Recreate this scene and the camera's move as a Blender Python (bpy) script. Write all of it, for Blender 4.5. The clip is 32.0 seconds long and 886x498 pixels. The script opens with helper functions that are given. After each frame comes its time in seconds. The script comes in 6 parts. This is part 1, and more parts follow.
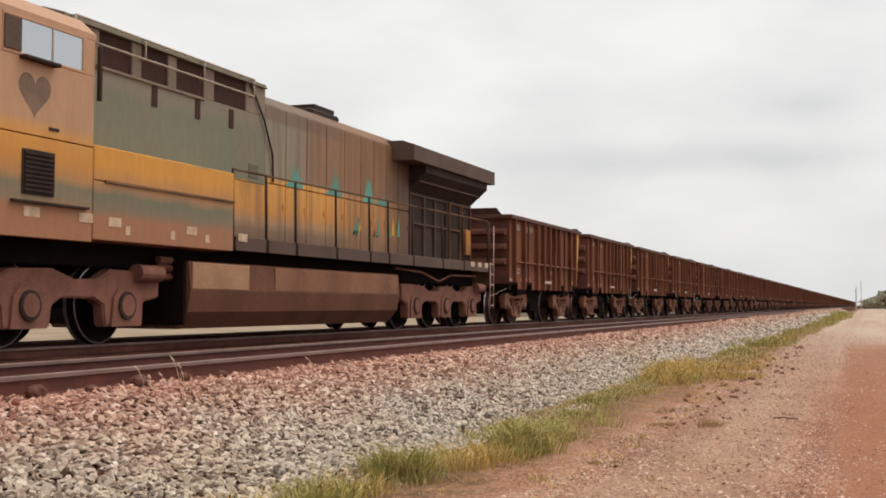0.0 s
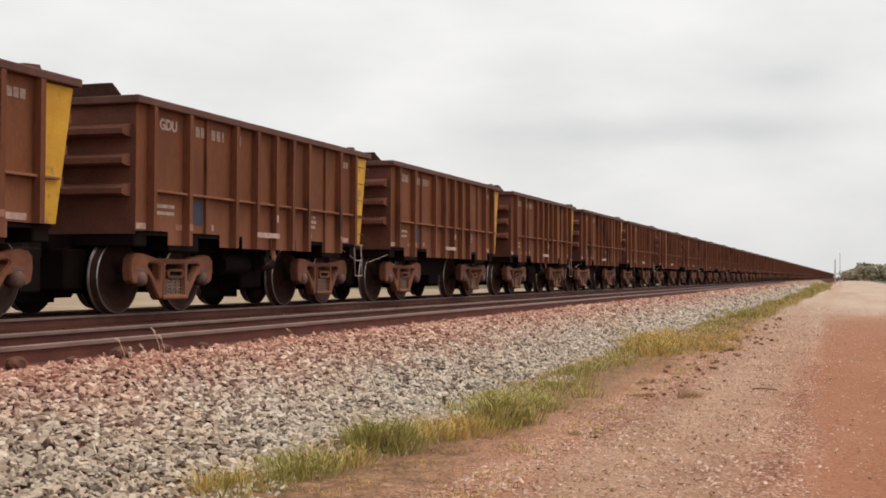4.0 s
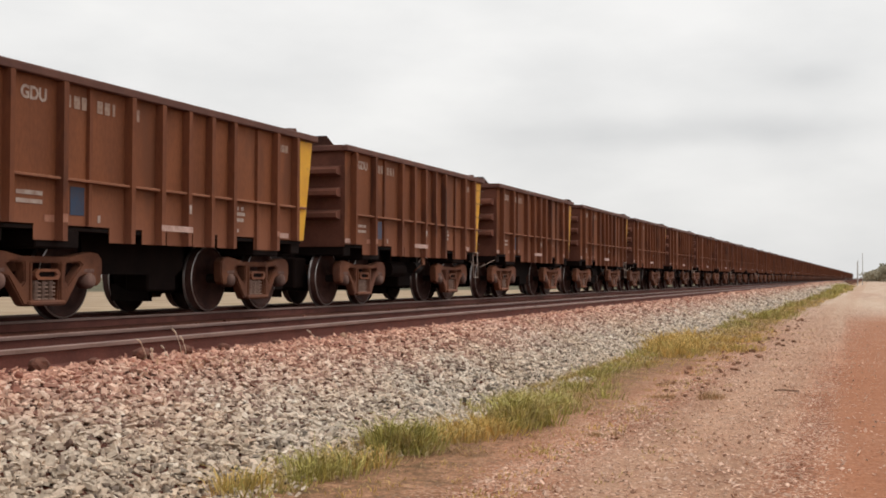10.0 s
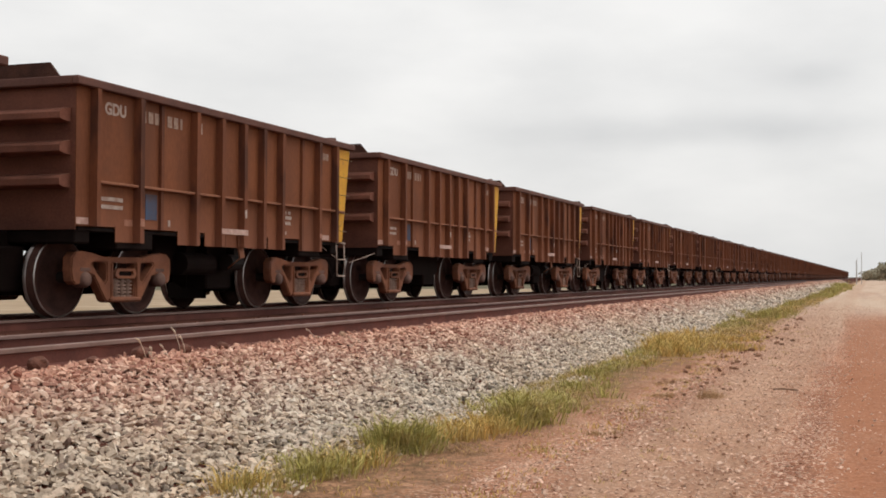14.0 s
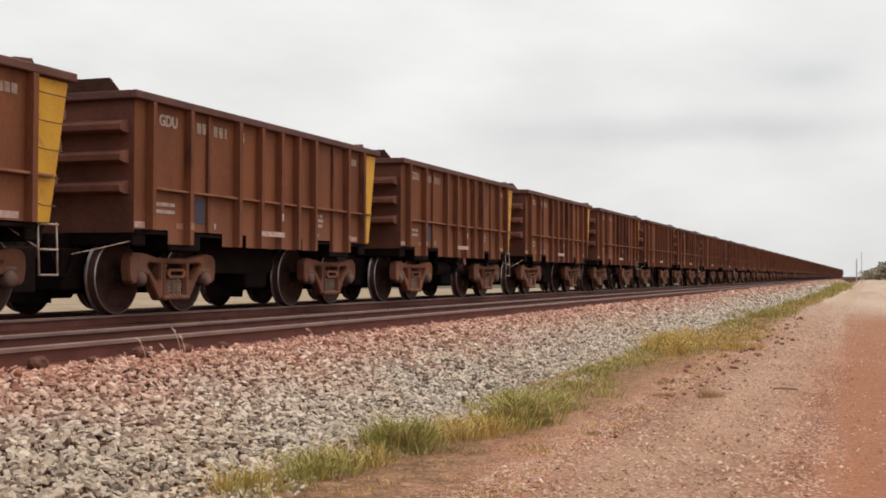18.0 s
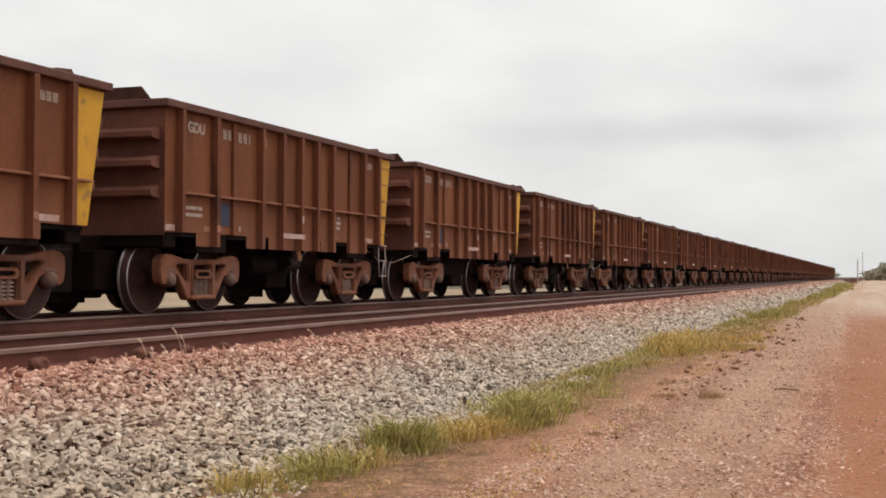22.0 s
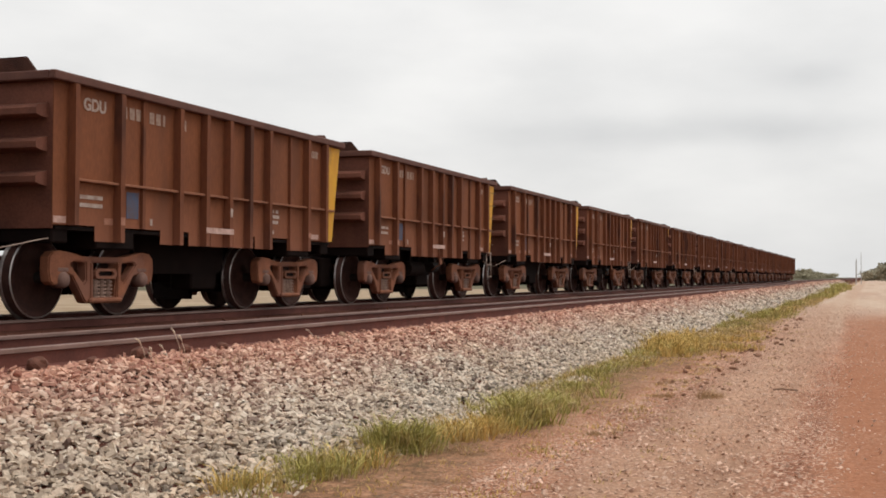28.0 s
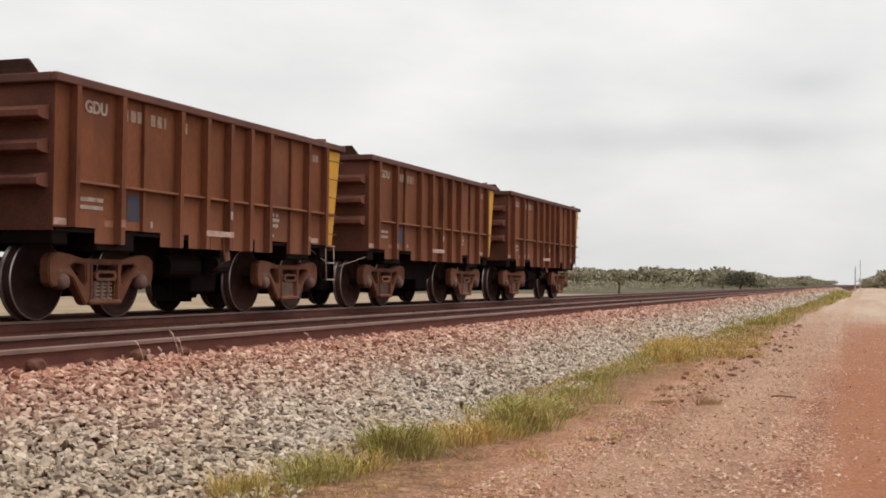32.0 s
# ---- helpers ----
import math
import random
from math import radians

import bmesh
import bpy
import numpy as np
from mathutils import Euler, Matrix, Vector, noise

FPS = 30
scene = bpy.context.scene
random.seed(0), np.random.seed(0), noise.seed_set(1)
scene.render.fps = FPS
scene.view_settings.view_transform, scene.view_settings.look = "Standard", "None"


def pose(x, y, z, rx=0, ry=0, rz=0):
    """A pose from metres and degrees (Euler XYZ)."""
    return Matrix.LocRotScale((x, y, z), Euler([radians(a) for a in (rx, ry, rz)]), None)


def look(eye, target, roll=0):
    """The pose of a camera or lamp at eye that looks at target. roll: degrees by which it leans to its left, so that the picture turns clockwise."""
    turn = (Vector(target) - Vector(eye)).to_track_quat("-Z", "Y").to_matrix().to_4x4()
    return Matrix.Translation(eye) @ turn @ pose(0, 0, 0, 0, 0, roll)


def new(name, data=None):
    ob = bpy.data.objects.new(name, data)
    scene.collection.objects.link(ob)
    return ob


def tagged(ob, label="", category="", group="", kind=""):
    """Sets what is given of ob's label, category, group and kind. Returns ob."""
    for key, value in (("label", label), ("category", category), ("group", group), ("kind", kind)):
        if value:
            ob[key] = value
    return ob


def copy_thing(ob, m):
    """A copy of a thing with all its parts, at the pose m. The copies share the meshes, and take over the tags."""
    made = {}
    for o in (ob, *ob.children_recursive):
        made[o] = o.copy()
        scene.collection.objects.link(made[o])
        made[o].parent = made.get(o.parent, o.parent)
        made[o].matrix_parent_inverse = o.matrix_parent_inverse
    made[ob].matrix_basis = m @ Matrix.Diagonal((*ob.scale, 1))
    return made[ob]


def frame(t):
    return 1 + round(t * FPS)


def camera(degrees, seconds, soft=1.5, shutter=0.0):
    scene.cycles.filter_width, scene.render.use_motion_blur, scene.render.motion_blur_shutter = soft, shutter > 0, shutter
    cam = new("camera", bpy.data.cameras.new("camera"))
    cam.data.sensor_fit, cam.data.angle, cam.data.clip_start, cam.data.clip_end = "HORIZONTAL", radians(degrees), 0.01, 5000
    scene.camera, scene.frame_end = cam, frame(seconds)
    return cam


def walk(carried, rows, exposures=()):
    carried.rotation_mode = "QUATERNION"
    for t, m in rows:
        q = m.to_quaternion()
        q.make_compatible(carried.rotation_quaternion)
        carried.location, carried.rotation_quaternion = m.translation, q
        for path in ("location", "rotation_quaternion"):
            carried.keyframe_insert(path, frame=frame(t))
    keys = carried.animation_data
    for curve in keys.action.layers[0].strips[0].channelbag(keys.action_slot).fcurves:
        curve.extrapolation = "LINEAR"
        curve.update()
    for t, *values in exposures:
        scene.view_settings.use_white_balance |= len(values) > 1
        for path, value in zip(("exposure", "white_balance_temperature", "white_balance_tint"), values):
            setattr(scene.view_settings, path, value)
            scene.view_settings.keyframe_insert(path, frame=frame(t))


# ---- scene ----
# ---- camera ----
LENS, EYE_HEIGHT = 41.14, 0.56          # degrees across; metres above the rail heads
cam = camera(LENS, 32.0, soft=1.8)
# seconds, turn to the left of the line of the track, tilt up, lean (degrees)
PATH = (
    (0, 19.821, 2.627, 0.314), (0.5, 19.660, 2.220, 0.497), (1, 19.621, 1.930, 0.611), (1.5, 19.369, 1.757, 0.535),
    (2, 18.941, 1.330, 0.367), (2.5, 18.809, 1.217, 0.316), (3, 18.722, 1.240, 0.331), (3.5, 18.657, 1.278, 0.345),
    (5.5, 20.299, 1.148, 0.261), (6, 20.089, 1.232, 0.275), (6.5, 20.004, 1.231, 0.277), (7, 19.931, 1.320, 0.274),
    (7.5, 19.931, 1.276, 0.281), (8, 19.922, 1.310, 0.307), (8.5, 19.925, 1.279, 0.329), (9, 19.892, 1.315, 0.312),
    (9.5, 19.890, 1.276, 0.289), (10, 19.891, 1.313, 0.283), (10.5, 19.890, 1.281, 0.294), (11, 19.898, 1.287, 0.313),
    (11.5, 19.826, 1.314, 0.311), (12, 19.814, 1.274, 0.305), (12.5, 19.812, 1.272, 0.300), (13, 19.800, 1.248, 0.286),
    (13.5, 19.811, 1.268, 0.286), (14, 19.845, 1.260, 0.293), (14.5, 19.844, 1.239, 0.278), (16.5, 19.842, 1.241, 0.258),
    (17, 19.843, 1.246, 0.257), (17.5, 19.850, 1.268, 0.270), (18, 19.846, 1.238, 0.271), (18.5, 19.844, 1.268, 0.275),
    (19, 19.850, 1.237, 0.298), (19.5, 19.855, 1.303, 0.308), (20, 19.867, 1.271, 0.300), (20.5, 19.889, 1.238, 0.298),
    (21, 19.895, 1.264, 0.299), (21.5, 19.919, 1.273, 0.287), (22, 19.894, 1.269, 0.265), (22.5, 19.884, 1.260, 0.258),
    (23, 19.895, 1.232, 0.273), (23.5, 19.920, 1.226, 0.263), (24, 19.918, 1.254, 0.252), (24.5, 19.922, 1.254, 0.278),
    (25, 19.895, 1.232, 0.295), (25.5, 19.889, 1.312, 0.287), (27.5, 19.823, 1.235, 0.287), (28, 19.829, 1.271, 0.292),
    (28.5, 19.811, 1.249, 0.309), (29, 19.776, 1.261, 0.342), (29.5, 19.737, 1.310, 0.382), (30, 19.677, 1.282, 0.419),
    (30.5, 19.608, 1.342, 0.442), (31, 19.596, 1.405, 0.498), (31.5, 19.607, 1.374, 0.598), (32, 19.796, 1.485, 0.695),
)


def aim(turn, tilt, lean):
    a, b = radians(turn), radians(tilt)
    eye = Vector((0, 0, EYE_HEIGHT))
    return look(eye, eye + Vector((-math.sin(a) * math.cos(b), math.cos(a) * math.cos(b), math.sin(b))), lean)


walk(cam, [(t, aim(a, b, c)) for t, a, b, c in PATH])

# ---- light ----
SUN_ELEVATION, SUN_TURN = radians(62), radians(50)
scene.view_settings.exposure = -0.07
sky_world = bpy.data.worlds.new("overcast_sky")
scene.world = sky_world
sky_world.use_nodes = True


def link(tree, a, b):
    tree.links.new(a, b)


# direction, half width, half height, lighter (+) or darker (-)
CLOUD_BANKS = (((-0.151, 0.981, 0.120), 0.15, 0.014, -0.20), ((-0.048, 0.986, 0.160), 0.05, 0.016, -0.14), ((-0.232, 0.959, 0.170), 0.12, 0.03, -0.06),
               ((-0.325, 0.932, 0.164), 0.05, 0.035, 0.06), ((-0.186, 0.962, 0.202), 0.12, 0.03, 0.07), ((-0.55, 0.81, 0.205), 0.20, 0.05, 0.10), ((-0.05, 0.996, 0.02), 0.45, 0.06, -0.13))


def build_sky():
    t = sky_world.node_tree
    n = t.nodes
    n.clear()
    out = n.new("ShaderNodeOutputWorld")
    bg = n.new("ShaderNodeBackground")
    sky = n.new("ShaderNodeTexSky")
    sky.sky_type, sky.sun_disc = "NISHITA", False
    sky.sun_elevation, sky.sun_rotation = SUN_ELEVATION, SUN_TURN
    sky.air_density, sky.dust_density = 1.0, 4.0
    dim = n.new("ShaderNodeMixRGB")
    dim.blend_type = "MULTIPLY"
    dim.inputs[0].default_value = 1.0
    dim.inputs[2].default_value = (0.10, 0.10, 0.10, 1)
    link(t, sky.outputs[0], dim.inputs[1])
    co = n.new("ShaderNodeTexCoord")

    def cloud_noise(scale, stretch, shift, detail):
        mp = n.new("ShaderNodeMapping")
        mp.inputs["Scale"].default_value, mp.inputs["Location"].default_value = stretch, shift
        link(t, co.outputs["Generated"], mp.inputs[0])
        nz = n.new("ShaderNodeTexNoise")
        nz.inputs["Scale"].default_value, nz.inputs["Detail"].default_value, nz.inputs["Roughness"].default_value = scale, detail, 0.5
        link(t, mp.outputs[0], nz.inputs["Vector"])
        return nz.outputs[0]

    def worked(op, a, b, c=None):
        x = n.new("ShaderNodeMath")
        x.operation = op
        for slot, v in enumerate((a, b, c)):
            if v is None:
                continue
            if isinstance(v, (int, float)):
                x.inputs[slot].default_value = v
            else:
                link(t, v, x.inputs[slot])
        return x.outputs[0]

    # thickness of the cloud deck: broad drifts, wisps, and the long grey banks over the line
    total = worked("MULTIPLY_ADD", cloud_noise(1.6, (1.3, 1.3, 4.0), (0.3, 1.7, 0.4), 5), 0.36, 0.32)
    total = worked("MULTIPLY_ADD", cloud_noise(6.0, (1.0, 1.0, 2.6), (2.1, 0.4, 1.2), 6), 0.42, worked("SUBTRACT", total, 0.20))
    for toward, wide, high, amount in CLOUD_BANKS:
        off = n.new("ShaderNodeVectorMath")
        off.operation = "SUBTRACT"
        off.inputs[1].default_value = toward
        link(t, co.outputs["Generated"], off.inputs[0])
        shape = n.new("ShaderNodeVectorMath")
        shape.operation = "MULTIPLY"
        shape.inputs[1].default_value = (1 / wide, 1 / wide, 1 / high)
        link(t, off.outputs[0], shape.inputs[0])
        dot = n.new("ShaderNodeVectorMath")
        dot.operation = "DOT_PRODUCT"
        link(t, shape.outputs[0], dot.inputs[0])
        link(t, shape.outputs[0], dot.inputs[1])
        ragged = worked("MULTIPLY", dot.outputs["Value"], worked("MULTIPLY_ADD", cloud_noise(7.0, (1, 1, 2.5), (amount, wide, high), 5), 2.0, 0.1))
        total = worked("MULTIPLY_ADD", worked("POWER", 2.718, worked("MULTIPLY", ragged, -1.0)), amount, total)
    ramp = n.new("ShaderNodeValToRGB")
    e = ramp.color_ramp.elements
    e[0].position, e[0].color = 0.20, (0.67, 0.675, 0.68, 1)
    e[1].position, e[1].color = 0.62, (1.0, 0.99, 0.972, 1)
    link(t, total, ramp.inputs[0])
    mix = n.new("ShaderNodeMixRGB")
    mix.inputs[0].default_value = 0.94
    link(t, dim.outputs[0], mix.inputs[1])
    link(t, ramp.outputs[0], mix.inputs[2])
    link(t, mix.outputs[0], bg.inputs[0])
    bg.inputs[1].default_value = 1.0
    link(t, bg.outputs[0], out.inputs[0])


build_sky()
sun = new("sun", bpy.data.lights.new("sun", "SUN"))
sun.data.energy, sun.data.angle, sun.data.color = 1.62, radians(34), (1.0, 0.95, 0.88)
sun.matrix_world = look((0, 0, 60), (-60 * math.sin(SUN_TURN) / math.tan(SUN_ELEVATION),
                                     -60 * math.cos(SUN_TURN) / math.tan(SUN_ELEVATION), 0))

# ---- materials ----


def mat(name, base, other=None, rough=0.8, metal=0.0, scale=6.0, fine=60.0, bump=0.15, dist=0.01, amount=0.6,
        vary=0.0, stretch=(1, 1, 1), third=None, third_amount=0.0, third_scale=2.0, island=False, gloss=0.25, dust=None):
    """Two-scale noise between base and other, patches of third, fine relief; vary shifts the brightness of each object."""
    m = bpy.data.materials.new(name)
    m.use_nodes = True
    t = m.node_tree
    n = t.nodes
    bsdf = n["Principled BSDF"]
    bsdf.inputs["Roughness"].default_value, bsdf.inputs["Metallic"].default_value = rough, metal
    bsdf.inputs["Specular IOR Level"].default_value = gloss
    other = other or tuple(c * 0.6 for c in base)
    co = n.new("ShaderNodeTexCoord")
    mp = n.new("ShaderNodeMapping")
    mp.inputs["Scale"].default_value = stretch
    link(t, co.outputs["Object"], mp.inputs[0])
    info = n.new("ShaderNodeObjectInfo")
    shift = n.new("ShaderNodeVectorMath")
    shift.operation = "ADD"
    sc = n.new("ShaderNodeMath")
    sc.operation = "MULTIPLY"
    sc.inputs[1].default_value = 37.0 if vary else 0.0
    link(t, info.outputs["Random"], sc.inputs[0])
    link(t, mp.outputs[0], shift.inputs[0])
    link(t, sc.outputs[0], shift.inputs[1])
    big = n.new("ShaderNodeTexNoise")
    big.inputs["Scale"].default_value, big.inputs["Detail"].default_value = scale, 4
    link(t, shift.outputs[0], big.inputs["Vector"])
    small = n.new("ShaderNodeTexNoise")
    small.inputs["Scale"].default_value, small.inputs["Detail"].default_value = fine, 3
    link(t, shift.outputs[0], small.inputs["Vector"])
    add = n.new("ShaderNodeMath")
    add.operation = "MULTIPLY_ADD"
    add.inputs[1].default_value, add.inputs[2].default_value = 0.45, -0.1
    link(t, small.outputs[0], add.inputs[0])
    tot = n.new("ShaderNodeMath")
    tot.operation = "MULTIPLY_ADD"
    tot.inputs[1].default_value = 0.75
    link(t, big.outputs[0], tot.inputs[0])
    link(t, add.outputs[0], tot.inputs[2])
    ramp = n.new("ShaderNodeValToRGB")
    e = ramp.color_ramp.elements
    e[0].position, e[1].position = 0.5 - 0.25 * amount, 0.5 + 0.25 * amount
    e[0].color, e[1].color = (*other, 1), (*base, 1)
    link(t, tot.outputs[0], ramp.inputs[0])
    last = ramp.outputs[0]
    if third:
        tn = n.new("ShaderNodeTexNoise")
        tn.inputs["Scale"].default_value, tn.inputs["Detail"].default_value = third_scale, 5
        link(t, shift.outputs[0], tn.inputs["Vector"])
        tr = n.new("ShaderNodeValToRGB")
        tr.color_ramp.elements[0].position, tr.color_ramp.elements[1].position = 0.62 - 0.3 * third_amount, 0.72 - 0.3 * third_amount
        link(t, tn.outputs[0], tr.inputs[0])
        mx = n.new("ShaderNodeMixRGB")
        link(t, tr.outputs[0], mx.inputs[0])
        link(t, last, mx.inputs[1])
        mx.inputs[2].default_value = (*third, 1)
        last = mx.outputs[0]
    if dust:
        colour, low, high, most = dust
        sep = n.new("ShaderNodeSeparateXYZ")
        link(t, co.outputs["Object"], sep.inputs[0])
        rag = n.new("ShaderNodeMath")
        rag.operation = "MULTIPLY_ADD"
        rag.inputs[1].default_value = -0.5
        link(t, big.outputs[0], rag.inputs[0])
        link(t, sep.outputs[2], rag.inputs[2])
        film_of = n.new("ShaderNodeMapRange")
        film_of.inputs[1].default_value, film_of.inputs[2].default_value = high - 0.25, low - 0.25
        film_of.inputs[4].default_value = most
        link(t, rag.outputs[0], film_of.inputs[0])
        dm = n.new("ShaderNodeMixRGB")
        link(t, film_of.outputs[0], dm.inputs[0])
        link(t, last, dm.inputs[1])
        dm.inputs[2].default_value = (*colour, 1)
        last = dm.outputs[0]
    if vary:
        src = info.outputs["Random"]
        if island:
            src = n.new("ShaderNodeNewGeometry").outputs["Random Per Island"]
        hv = n.new("ShaderNodeHueSaturation")
        r = n.new("ShaderNodeMapRange")
        r.inputs[3].default_value, r.inputs[4].default_value = 1 - vary, 1 + vary
        link(t, src, r.inputs[0])
        link(t, r.outputs[0], hv.inputs["Value"])
        link(t, last, hv.inputs["Color"])
        last = hv.outputs[0]
    link(t, last, bsdf.inputs["Base Color"])
    if bump:
        b = n.new("ShaderNodeBump")
        b.inputs["Strength"].default_value, b.inputs["Distance"].default_value = bump, dist
        link(t, small.outputs[0], b.inputs["Height"])
        link(t, b.outputs[0], bsdf.inputs["Normal"])
    return m


